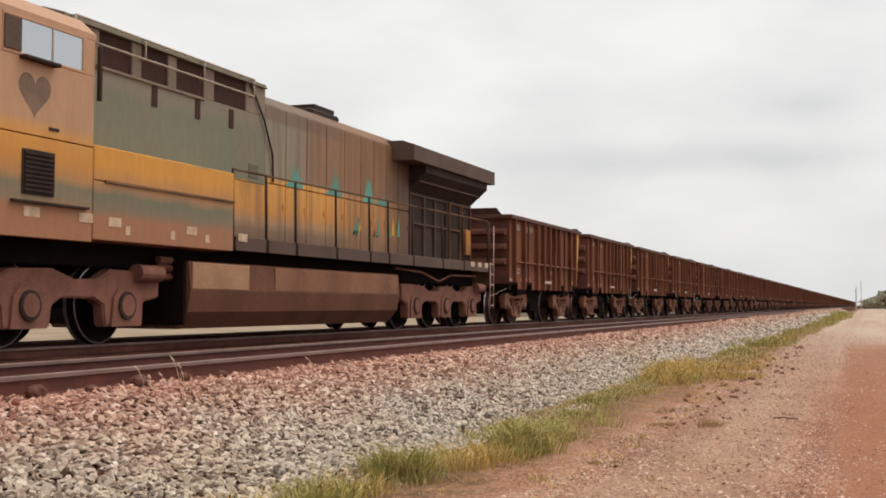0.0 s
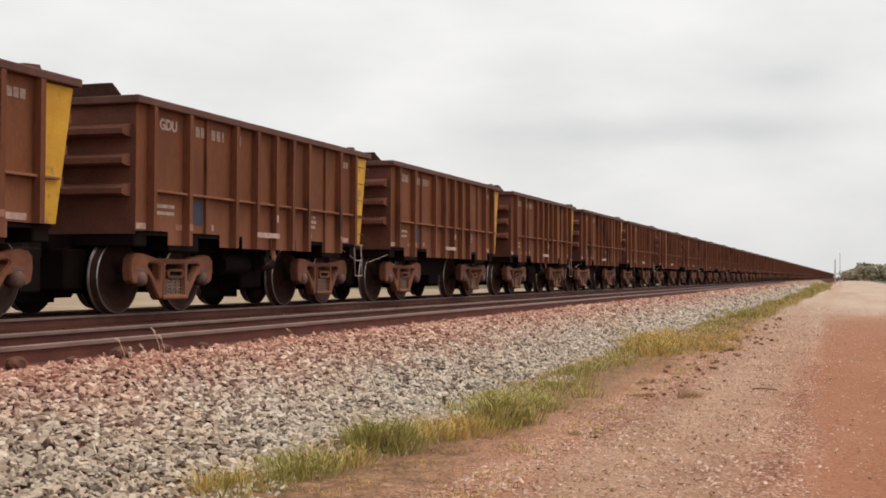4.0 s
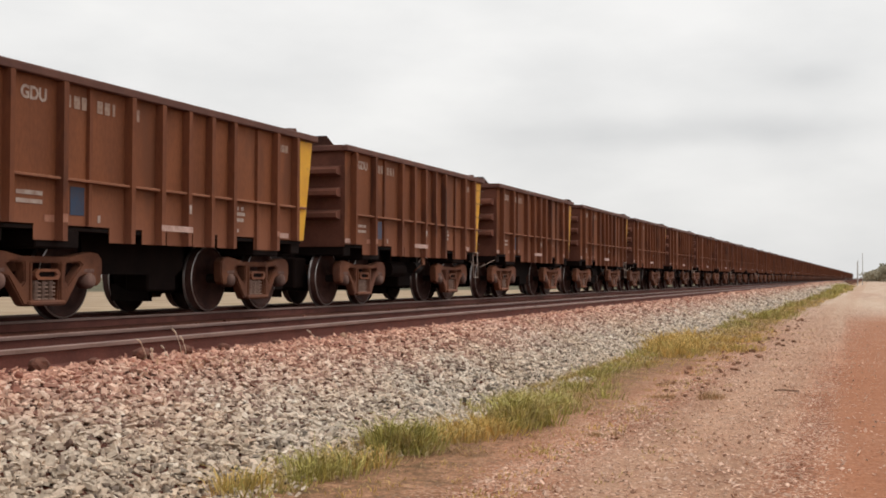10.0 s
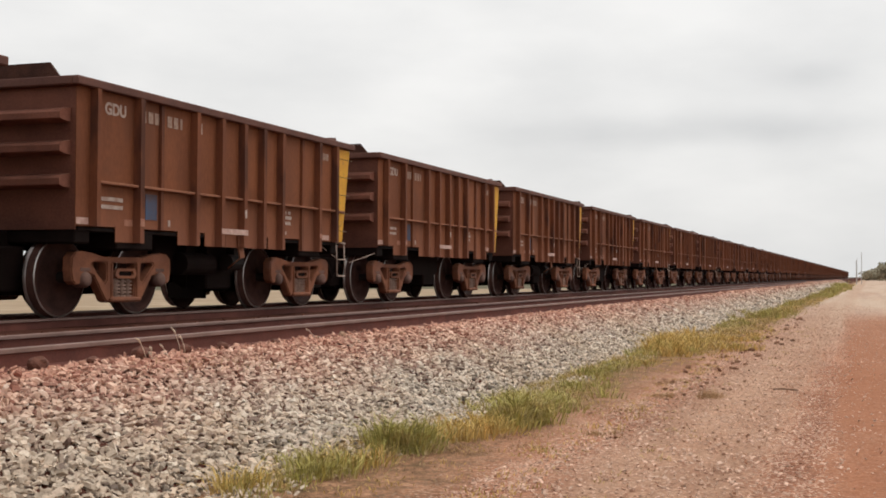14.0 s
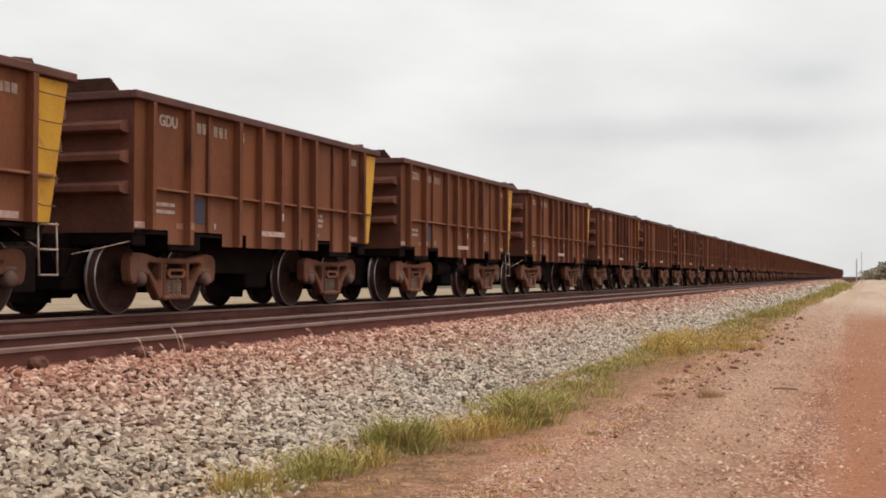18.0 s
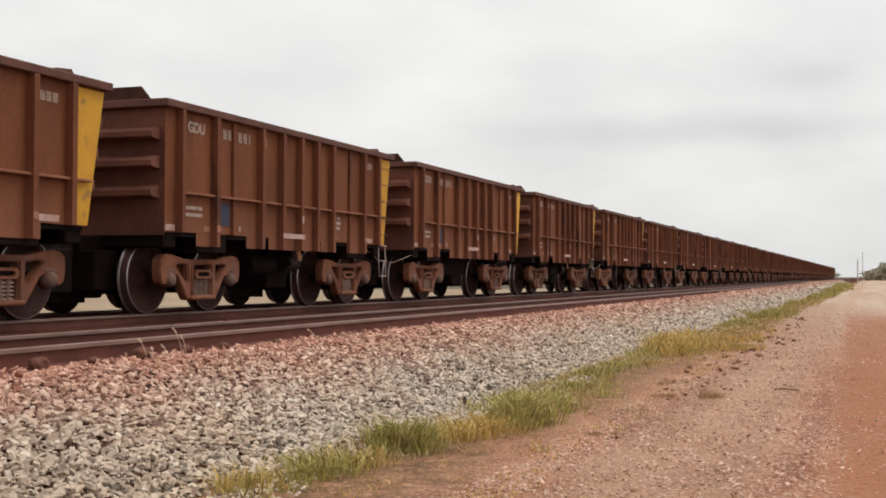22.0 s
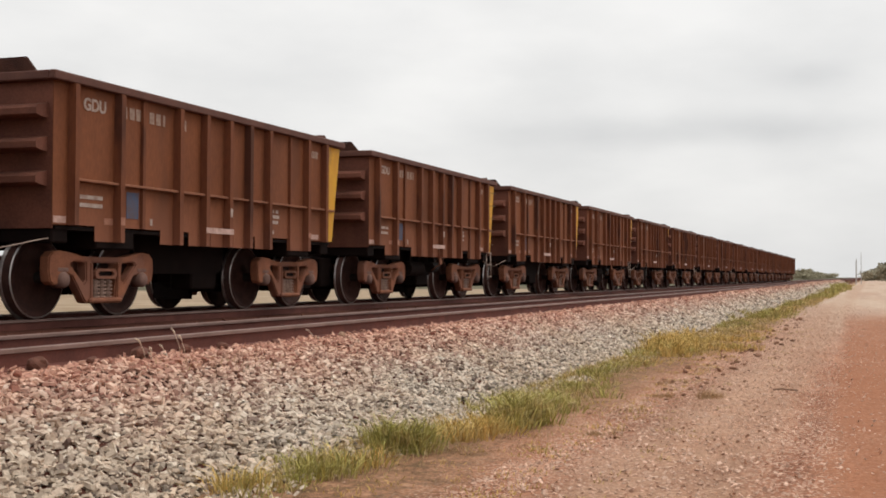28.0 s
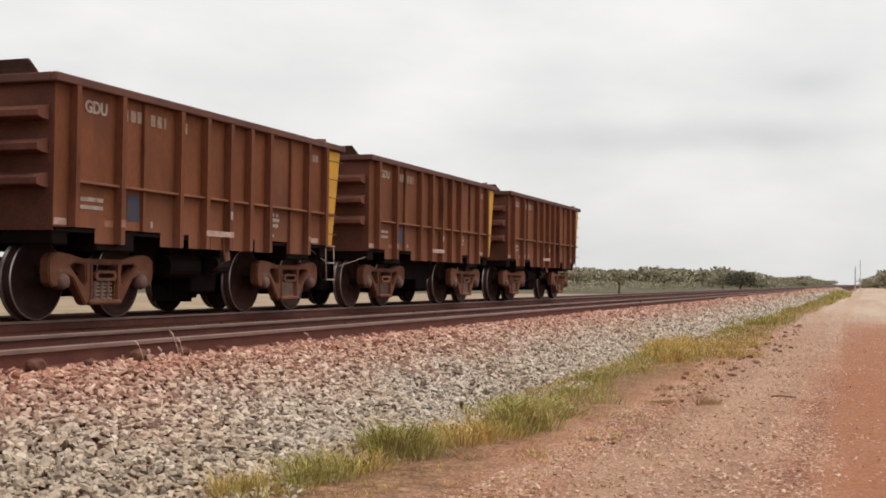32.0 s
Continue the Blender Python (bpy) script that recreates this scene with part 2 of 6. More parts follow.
M = {
    "wagon": mat("wagon_paint", (0.236, 0.080, 0.033), (0.155, 0.051, 0.022), 0.75, scale=1.1, fine=26, bump=0.1, vary=0.04,
                 stretch=(1, 1, 0.38), third=(0.15, 0.052, 0.024), third_amount=0.25, third_scale=1.3, dust=((0.31, 0.123, 0.073), 1.0, 1.7, 0.55)),
    # wagon paint made darker on the ribs, standing in for their shaded flanks
    "rib": mat("shaded_rib_paint", (0.212, 0.070, 0.030), (0.14, 0.046, 0.022), 0.75, scale=1.3, fine=26, bump=0.1, vary=0.06,
               stretch=(1, 1, 0.3), third=(0.085, 0.03, 0.017), third_amount=0.3, third_scale=1.8, dust=((0.28, 0.11, 0.066), 1.0, 1.6, 0.5)),
    "ledge": mat("dusty_ledge", (0.30, 0.125, 0.07), (0.2, 0.08, 0.045), 0.85, scale=2.5, fine=40, vary=0.08),
    "rim": mat("rim_paint", (0.15, 0.062, 0.044), (0.095, 0.038, 0.028), 0.65, scale=2, fine=40, vary=0.08),
    # wall toned darker than its beams: shade between them put into the colour
    "end": mat("end_paint", (0.185, 0.068, 0.043), (0.105, 0.039, 0.026), 0.8, scale=1.6, fine=30, vary=0.1),
    "end_beam": mat("end_beam_paint", (0.22, 0.082, 0.052), (0.14, 0.052, 0.034), 0.8, scale=2.5, fine=30, vary=0.1),
    # near-black: the shade under the train is put into this colour
    "dark": mat("underframe_shade", (0.015, 0.008, 0.0065), (0.009, 0.005, 0.0042), 0.85, gloss=0.1, scale=3, fine=40, vary=0.15),
    "yellow": mat("safety_yellow", (0.72, 0.38, 0.03), (0.60, 0.29, 0.03), 0.6, scale=2.5, fine=40, vary=0.12,
                  third=(0.38, 0.19, 0.05), third_amount=0.05, third_scale=4),
    "white": mat("white_marking", (0.56, 0.47, 0.41), (0.28, 0.17, 0.13), 0.7, scale=9, fine=80, bump=0, amount=1.0),
    "faded": mat("faded_marking", (0.46, 0.35, 0.28), (0.22, 0.11, 0.075), 0.7, scale=14, fine=80, bump=0, amount=1.0),
    "orange_tape": mat("reflector_tape", (0.44, 0.215, 0.14), (0.30, 0.12, 0.075), 0.5, scale=8, bump=0),
    "white_tape": mat("pale_tape", (0.62, 0.42, 0.36), (0.42, 0.25, 0.2), 0.5, scale=8, bump=0),
    "blue": mat("blue_patch", (0.055, 0.085, 0.15), (0.095, 0.068, 0.075), 0.7, scale=4, vary=0.3),
    "ore": mat("iron_ore", (0.085, 0.034, 0.022), (0.045, 0.018, 0.013), 0.95, scale=5, fine=60, bump=0.8, dist=0.03, vary=0.1),
    "frame": mat("cast_truck", (0.27, 0.102, 0.052), (0.135, 0.050, 0.029), 0.8, scale=4, fine=50, bump=0.3, vary=0.28, amount=0.8,
                 third=(0.20, 0.085, 0.055), third_amount=0.35, third_scale=1.6),
    "bearing": mat("bearing_cap", (0.21, 0.12, 0.096), (0.13, 0.068, 0.052), 0.75, scale=6, fine=50, vary=0.25),
    "spring": mat("spring_steel", (0.34, 0.22, 0.17), (0.19, 0.11, 0.08), 0.6, scale=8, vary=0.2),
    "wheel": mat("wheel_steel", (0.075, 0.034, 0.026), (0.036, 0.017, 0.014), 0.75, 0.0, gloss=0.12, scale=4, fine=50, vary=0.25),
    "tread": mat("polished_tread", (0.58, 0.54, 0.52), (0.36, 0.32, 0.30), 0.36, 0.8, scale=3, bump=0),
    # axles and couplers darkened the same way, for shade beneath the body
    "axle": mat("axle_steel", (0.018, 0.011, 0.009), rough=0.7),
    "iron": mat("worn_iron", (0.16, 0.085, 0.04), (0.07, 0.035, 0.022), 0.6, scale=9),
    "ladder": mat("ladder_paint", (0.55, 0.43, 0.36), (0.34, 0.23, 0.18), 0.6, scale=6),
    "rail": mat("rail_side", (0.158, 0.054, 0.040), (0.105, 0.037, 0.028), 0.8, scale=3, fine=60, bump=0.2),
    "railtop": mat("rail_head", (0.28, 0.18, 0.155), (0.19, 0.12, 0.10), 0.5, 0.3, scale=2, bump=0),
    "sleeper": mat("sleeper", (0.16, 0.075, 0.05), (0.09, 0.04, 0.03), 0.9, scale=4, fine=60, bump=0.4, vary=0.2),
    "bark": mat("bark", (0.10, 0.075, 0.055), rough=0.9),
    # leaf and thicket tones lightened: distance haze is put into the colour
    "leaf": mat("leaf", (0.38, 0.34, 0.235), (0.31, 0.28, 0.19), 0.8, scale=0.3, fine=5, bump=0, vary=0.15, island=True),
    "leaf_brown": mat("thicket_leaf", (0.40, 0.36, 0.26), (0.31, 0.28, 0.20), 0.8, scale=0.3, fine=5, bump=0, vary=0.2, island=True),
    "leaf_dark": mat("dark_leaf", (0.15, 0.14, 0.09), (0.10, 0.095, 0.065), 0.8, scale=0.3, fine=5, bump=0, vary=0.2, island=True),
    "grass": mat("grass_blade", (0.40, 0.30, 0.10), (0.54, 0.39, 0.17), 0.7, scale=1.1, fine=9, bump=0, vary=0.4, island=True,
                 third=(0.55, 0.39, 0.18), third_amount=0.35, third_scale=1.6),
    "lush": mat("green_blade", (0.32, 0.30, 0.08), (0.45, 0.375, 0.12), 0.65, scale=1.6, fine=9, bump=0, vary=0.4, island=True,
                third=(0.48, 0.37, 0.15), third_amount=0.3, third_scale=3.0),
    "ochre": mat("ochre_blade", (0.66, 0.44, 0.15), (0.52, 0.37, 0.12), 0.75, scale=0.8, fine=8, bump=0, vary=0.35, island=True,
                 third=(0.40, 0.33, 0.10), third_amount=0.3, third_scale=1.1),
    "straw": mat("straw_blade", (0.56, 0.43, 0.24), (0.38, 0.28, 0.13), 0.8, scale=1.2, fine=8, bump=0, vary=0.3, island=True),
    "litter": mat("dead_grass", (0.50, 0.335, 0.185), (0.34, 0.205, 0.115), 0.9, scale=3, fine=12, bump=0, vary=0.3, island=True),
    "dry": mat("dry_stalk", (0.80, 0.70, 0.58), (0.62, 0.50, 0.38), 0.8, scale=4, bump=0),
    "loco_brown": mat("sooty_brown", (0.25, 0.125, 0.062), (0.14, 0.07, 0.042), 0.7, scale=0.8, fine=22, bump=0.1, stretch=(1, 1, 0.25),
                      third=(0.085, 0.045, 0.03), third_amount=0.25, third_scale=1.0),
    "loco_tan": mat("dusty_tan", (0.40, 0.205, 0.105), (0.30, 0.145, 0.07), 0.7, scale=0.8, fine=30, bump=0.08, stretch=(1, 1, 0.4)),
    "loco_orange": mat("faded_orange", (0.62, 0.235, 0.04), (0.46, 0.165, 0.04), 0.6, scale=1.0, fine=24, bump=0.06, stretch=(1, 1, 0.25),
                       third=(0.16, 0.07, 0.035), third_amount=0.2, third_scale=1.2),
    "loco_green": mat("dusty_green", (0.165, 0.145, 0.09), (0.135, 0.10, 0.062), 0.7, scale=0.8, fine=24, bump=0.06, stretch=(1, 1, 0.5)),
    "teal": mat("fresh_teal", (0.10, 0.40, 0.31), (0.12, 0.24, 0.18), 0.5, scale=2.5, fine=30, bump=0, stretch=(1, 1, 0.3)),
    "soot": mat("soot_black", (0.06, 0.034, 0.026), (0.032, 0.019, 0.015), 0.8, scale=1.5, fine=30),
    "grid": mat("grid_brown", (0.075, 0.03, 0.022), (0.04, 0.018, 0.014), 0.8, scale=3, fine=40),
    "bright": mat("glint_white", (0.75, 0.72, 0.7), (0.6, 0.56, 0.54), 0.3, 0.6, scale=5, bump=0),
    "wing_grey": mat("dusty_grey", (0.31, 0.235, 0.175), (0.22, 0.165, 0.125), 0.7, scale=1.2, fine=30),
    "pale_steel": mat("pale_steel", (0.55, 0.45, 0.36), (0.4, 0.3, 0.22), 0.5, scale=4, bump=0),
    "wing": mat("radiator_wing", (0.135, 0.082, 0.062), (0.09, 0.055, 0.042), 0.7, scale=1.2, fine=30),
    "tank_paint": mat("tank_dust", (0.21, 0.086, 0.047), (0.12, 0.049, 0.030), 0.8, scale=0.9, fine=30, stretch=(1, 1, 0.4)),
    "tank_clean": mat("tank_wiped", (0.47, 0.26, 0.145), (0.32, 0.165, 0.092), 0.7, scale=1.2, fine=30),
    "tank_worn": mat("tank_worn", (0.31, 0.145, 0.08), (0.18, 0.078, 0.046), 0.8, scale=0.8, fine=30, stretch=(1, 1, 0.5)),
    "emblem": mat("faded_emblem", (0.26, 0.165, 0.115), (0.19, 0.12, 0.085), 0.7, scale=5, fine=40, bump=0),
    "loco_truck": mat("loco_truck_dust", (0.30, 0.125, 0.085), (0.17, 0.07, 0.048), 0.8, scale=2, fine=40, bump=0.2),
    "pale": mat("pale_reflector", (0.72, 0.52, 0.36), (0.5, 0.32, 0.2), 0.5, scale=8, bump=0),
    "pebble": mat("pebble", (0.70, 0.49, 0.38), (0.54, 0.34, 0.245), 0.9, scale=2, fine=20, bump=0, vary=0.25, island=True),
    "rock_dark": mat("dark_rock", (0.19, 0.085, 0.06), (0.10, 0.046, 0.034), 0.9, scale=12, fine=90, bump=0.5),
    "clod": mat("earth_clod", (0.28, 0.145, 0.09), (0.18, 0.09, 0.056), 0.95, scale=12, fine=60, bump=0.4, vary=0.25, island=True),
    "rock_tan": mat("tan_rock", (0.42, 0.27, 0.18), (0.3, 0.18, 0.12), 0.9, scale=12, fine=90, bump=0.5),
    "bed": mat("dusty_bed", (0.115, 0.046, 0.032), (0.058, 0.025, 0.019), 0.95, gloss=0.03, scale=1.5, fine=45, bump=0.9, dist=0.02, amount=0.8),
    "bed_stone": mat("sooty_stone", (0.15, 0.064, 0.045), (0.07, 0.031, 0.024), 0.95, gloss=0.05, scale=6, fine=60, bump=0.3, vary=0.55, island=True),
    "stick": mat("dry_wood", (0.31, 0.195, 0.135), rough=0.9),
    # pole colour raised to stand in for haze
    "pole": mat("hazed_pole", (0.55, 0.51, 0.48), rough=0.9),
}


def livery(name, bands, grime, streak, along=()):
    """The old paint scheme: bands of colour by height with ragged edges, changes along the body, vertical streaks of grime."""
    m = bpy.data.materials.new(name)
    m.use_nodes = True
    t = m.node_tree
    n = t.nodes
    bsdf = n["Principled BSDF"]
    bsdf.inputs["Roughness"].default_value, bsdf.inputs["Specular IOR Level"].default_value = 0.62, 0.3
    co = n.new("ShaderNodeTexCoord")
    sep = n.new("ShaderNodeSeparateXYZ")
    link(t, co.outputs["Object"], sep.inputs[0])

    def noisy(scale, stretch):
        mp = n.new("ShaderNodeMapping")
        mp.inputs["Scale"].default_value = stretch
        link(t, co.outputs["Object"], mp.inputs[0])
        z = n.new("ShaderNodeTexNoise")
        z.inputs["Scale"].default_value, z.inputs["Detail"].default_value = scale, 6
        link(t, mp.outputs[0], z.inputs["Vector"])
        return z.outputs[0]

    def wobbled(src, stretch, amount):
        w = n.new("ShaderNodeMath")
        w.operation = "MULTIPLY_ADD"
        w.inputs[1].default_value = amount
        link(t, noisy(1.1, stretch), w.inputs[0])
        link(t, src, w.inputs[2])
        c = n.new("ShaderNodeMath")
        c.operation = "SUBTRACT"
        c.inputs[1].default_value = amount / 2
        link(t, w.outputs[0], c.inputs[0])
        return c.outputs[0]

    def scaled(src, lo, hi, most=1.0):
        r = n.new("ShaderNodeMapRange")
        r.interpolation_type = "SMOOTHSTEP"
        r.inputs[1].default_value, r.inputs[2].default_value, r.inputs[4].default_value = lo, hi, most
        link(t, src, r.inputs[0])
        return r.outputs[0]

    def mix(fac, a, colour):
        x = n.new("ShaderNodeMixRGB")
        link(t, fac, x.inputs[0])
        link(t, a, x.inputs[1])
        x.inputs[2].default_value = (*colour, 1)
        return x.outputs[0]

    zone = n.new("ShaderNodeMapRange")
    zone.inputs[1].default_value, zone.inputs[2].default_value = 1.3, 4.6
    link(t, wobbled(sep.outputs[2], (1, 1, 0.4), 0.22), zone.inputs[0])
    r = n.new("ShaderNodeValToRGB")
    e = r.color_ramp.elements
    e[0].position, e[0].color = (bands[0][0] - 1.3) / 3.3, (*bands[0][1], 1)
    e[1].position, e[1].color = (bands[-1][0] - 1.3) / 3.3, (*bands[-1][1], 1)
    for z, c in bands[1:-1]:
        x = e.new((z - 1.3) / 3.3)
        x.color = (*c, 1)
    link(t, zone.outputs[0], r.inputs[0])
    last = r.outputs[0]
    far = wobbled(sep.outputs[1], (1, 0.6, 0.25), 1.4)
    for y0, y1, z0, colour, most in along:
        both = n.new("ShaderNodeMath")
        both.operation = "MULTIPLY"
        link(t, scaled(far, y0, y1, most), both.inputs[0])
        link(t, scaled(sep.outputs[2], z0 - 0.06, z0 + 0.06), both.inputs[1])
        last = mix(both.outputs[0], last, colour)
    last = mix(scaled(noisy(2.4, (1, 1.6, 0.1)), 0.42, 0.66, streak), last, grime)
    last = mix(scaled(noisy(0.7, (1, 1, 0.7)), 0.48, 0.70, 0.25 + 0.25 * streak), last, grime)
    fine = n.new("ShaderNodeMixRGB")
    fine.blend_type = "OVERLAY"
    fine.inputs[0].default_value = 0.14
    link(t, last, fine.inputs[1])
    link(t, noisy(11.0, (1, 1, 0.4)), fine.inputs[2])
    link(t, fine.outputs[0], bsdf.inputs["Base Color"])
    b = n.new("ShaderNodeBump")
    b.inputs["Strength"].default_value, b.inputs["Distance"].default_value = 0.12, 0.01
    link(t, noisy(3.0, (1, 1, 0.6)), b.inputs["Height"])
    link(t, b.outputs[0], bsdf.inputs["Normal"])
    return m


SILL, MOSS, ORANGE = (0.41, 0.180, 0.092), (0.215, 0.19, 0.12), (0.72, 0.32, 0.055)
M["cab_livery"] = livery("cab_livery", ((1.40, SILL), (1.74, SILL), (1.86, (0.27, 0.20, 0.12)), (2.04, MOSS), (2.16, (0.50, 0.25, 0.09)), (2.36, (0.66, 0.28, 0.055)),
                                        (2.60, ORANGE), (2.74, (0.70, 0.34, 0.10)), (2.86, (0.56, 0.315, 0.18)), (4.5, (0.54, 0.31, 0.19))), (0.42, 0.215, 0.115), 0.10)
M["cabinet_livery"] = livery("cabinet_livery", ((1.40, SILL), (1.70, SILL), (1.82, (0.25, 0.19, 0.12)), (2.02, (0.20, 0.185, 0.12)), (2.12, (0.42, 0.235, 0.12)), (2.26, (0.58, 0.27, 0.085)),
                                                (2.45, ORANGE), (2.705, ORANGE), (2.72, (0.205, 0.205, 0.135)), (3.62, (0.205, 0.205, 0.14)), (3.80, (0.26, 0.22, 0.165))), (0.26, 0.165, 0.10), 0.08)
M["hood_livery"] = livery("hood_livery", ((1.64, (0.20, 0.115, 0.07)), (1.88, (0.27, 0.165, 0.10)), (2.04, (0.46, 0.27, 0.14)), (2.22, (0.66, 0.29, 0.075)), (2.84, (0.78, 0.37, 0.085)),
                                          (2.93, (0.31, 0.255, 0.18)), (4.4, (0.27, 0.235, 0.175))), (0.17, 0.09, 0.052), 0.5,
                          ((-11.9, -10.0, 2.92, (0.30, 0.15, 0.082), 0.9), (-14.0, -13.0, 3.95, (0.19, 0.12, 0.085), 0.65), (-9.0, -6.0, 2.92, (0.13, 0.072, 0.048), 0.8), (-9.8, -8.4, 1.60, (0.36, 0.175, 0.075), 0.55), (-7.0, -5.6, 1.60, (0.09, 0.05, 0.036), 0.8)))


def glass_material():
    m = bpy.data.materials.new("cab_glass")
    m.use_nodes = True
    b = m.node_tree.nodes["Principled BSDF"]
    b.inputs["Base Color"].default_value = (0.54, 0.57, 0.60, 1)
    b.inputs["Roughness"].default_value, b.inputs["Metallic"].default_value = 0.15, 0.85
    return m


M["glass"] = glass_material()


def stone_material():
    """Crushed stone: grey far from the rails, rust-dusted beside them; the dust follows the rails with a ragged edge."""
    m = bpy.data.materials.new("ballast_stone")
    m.use_nodes = True
    t = m.node_tree
    n = t.nodes
    bsdf = n["Principled BSDF"]
    bsdf.inputs["Roughness"].default_value = 0.9
    geo = n.new("ShaderNodeNewGeometry")
    sep = n.new("ShaderNodeSeparateXYZ")
    link(t, geo.outputs["Position"], sep.inputs[0])
    nz = n.new("ShaderNodeTexNoise")
    nz.inputs["Scale"].default_value, nz.inputs["Detail"].default_value = 1.3, 4
    link(t, geo.outputs["Position"], nz.inputs["Vector"])
    wob = n.new("ShaderNodeMath")
    wob.operation = "MULTIPLY_ADD"
    wob.inputs[1].default_value = 1.0
    link(t, nz.outputs[0], wob.inputs[0])
    link(t, sep.outputs[0], wob.inputs[2])
    isl = n.new("ShaderNodeMath")
    isl.operation = "MULTIPLY_ADD"
    isl.inputs[1].default_value = 0.55
    link(t, geo.outputs["Random Per Island"], isl.inputs[0])
    link(t, wob.outputs[0], isl.inputs[2])
    dust = n.new("ShaderNodeMapRange")
    dust.inputs[1].default_value, dust.inputs[2].default_value, dust.inputs[4].default_value = -3.82, -4.95, 0.88
    link(t, isl.outputs[0], dust.inputs[0])
    grey = n.new("ShaderNodeValToRGB")
    e = grey.color_ramp.elements
    e[0].position, e[0].color = 0.0, (0.11, 0.092, 0.076, 1)
    e[1].position, e[1].color = 1.0, (0.76, 0.69, 0.60, 1)
    for p, c in ((0.25, (0.47, 0.40, 0.325, 1)), (0.6, (0.61, 0.52, 0.43, 1)), (0.85, (0.70, 0.57, 0.455, 1))):
        x = e.new(p)
        x.color = c
    link(t, geo.outputs["Random Per Island"], grey.inputs[0])
    red = n.new("ShaderNodeValToRGB")
    e = red.color_ramp.elements
    e[0].position, e[0].color = 0.0, (0.29, 0.105, 0.07, 1)
    e[1].position, e[1].color = 1.0, (0.80, 0.44, 0.31, 1)
    link(t, geo.outputs["Random Per Island"], red.inputs[0])
    big = n.new("ShaderNodeTexNoise")
    big.inputs["Scale"].default_value, big.inputs["Detail"].default_value = 0.45, 4
    link(t, geo.outputs["Position"], big.inputs["Vector"])
    near = n.new("ShaderNodeMapRange")
    near.inputs[1].default_value, near.inputs[2].default_value, near.inputs[4].default_value = 0.40, 0.62, 0.55
    link(t, big.outputs[0], near.inputs[0])
    earthy = n.new("ShaderNodeMixRGB")
    earthy.blend_type = "MULTIPLY"
    earthy.inputs[2].default_value = (0.92, 0.83, 0.74, 1)
    link(t, near.outputs[0], earthy.inputs[0])
    link(t, grey.outputs[0], earthy.inputs[1])
    # stones turn darker and browner towards low y, with a ragged edge
    ragged = n.new("ShaderNodeMath")
    ragged.operation = "MULTIPLY_ADD"
    ragged.inputs[1].default_value = 2.4
    link(t, nz.outputs[0], ragged.inputs[0])
    link(t, sep.outputs[1], ragged.inputs[2])
    near_tint = n.new("ShaderNodeMapRange")
    near_tint.inputs[1].default_value, near_tint.inputs[2].default_value, near_tint.inputs[4].default_value = 8.3, 6.6, 0.7
    link(t, ragged.outputs[0], near_tint.inputs[0])
    near_tinted = n.new("ShaderNodeMixRGB")
    near_tinted.blend_type = "MULTIPLY"
    near_tinted.inputs[2].default_value = (0.74, 0.67, 0.60, 1)
    link(t, near_tint.outputs[0], near_tinted.inputs[0])
    link(t, earthy.outputs[0], near_tinted.inputs[1])
    mx = n.new("ShaderNodeMixRGB")
    link(t, dust.outputs[0], mx.inputs[0])
    link(t, near_tinted.outputs[0], mx.inputs[1])
    link(t, red.outputs[0], mx.inputs[2])
    sp = n.new("ShaderNodeTexNoise")
    sp.inputs["Scale"].default_value, sp.inputs["Detail"].default_value = 45, 4
    link(t, geo.outputs["Position"], sp.inputs["Vector"])
    mul = n.new("ShaderNodeMixRGB")
    mul.blend_type = "OVERLAY"
    mul.inputs[0].default_value = 0.5
    link(t, mx.outputs[0], mul.inputs[1])
    link(t, sp.outputs[0], mul.inputs[2])
    link(t, mul.outputs[0], bsdf.inputs["Base Color"])
    b = n.new("ShaderNodeBump")
    b.inputs["Strength"].default_value, b.inputs["Distance"].default_value = 0.4, 0.01
    link(t, sp.outputs[0], b.inputs["Height"])
    link(t, b.outputs[0], bsdf.inputs["Normal"])
    return m


M["stone"] = stone_material()


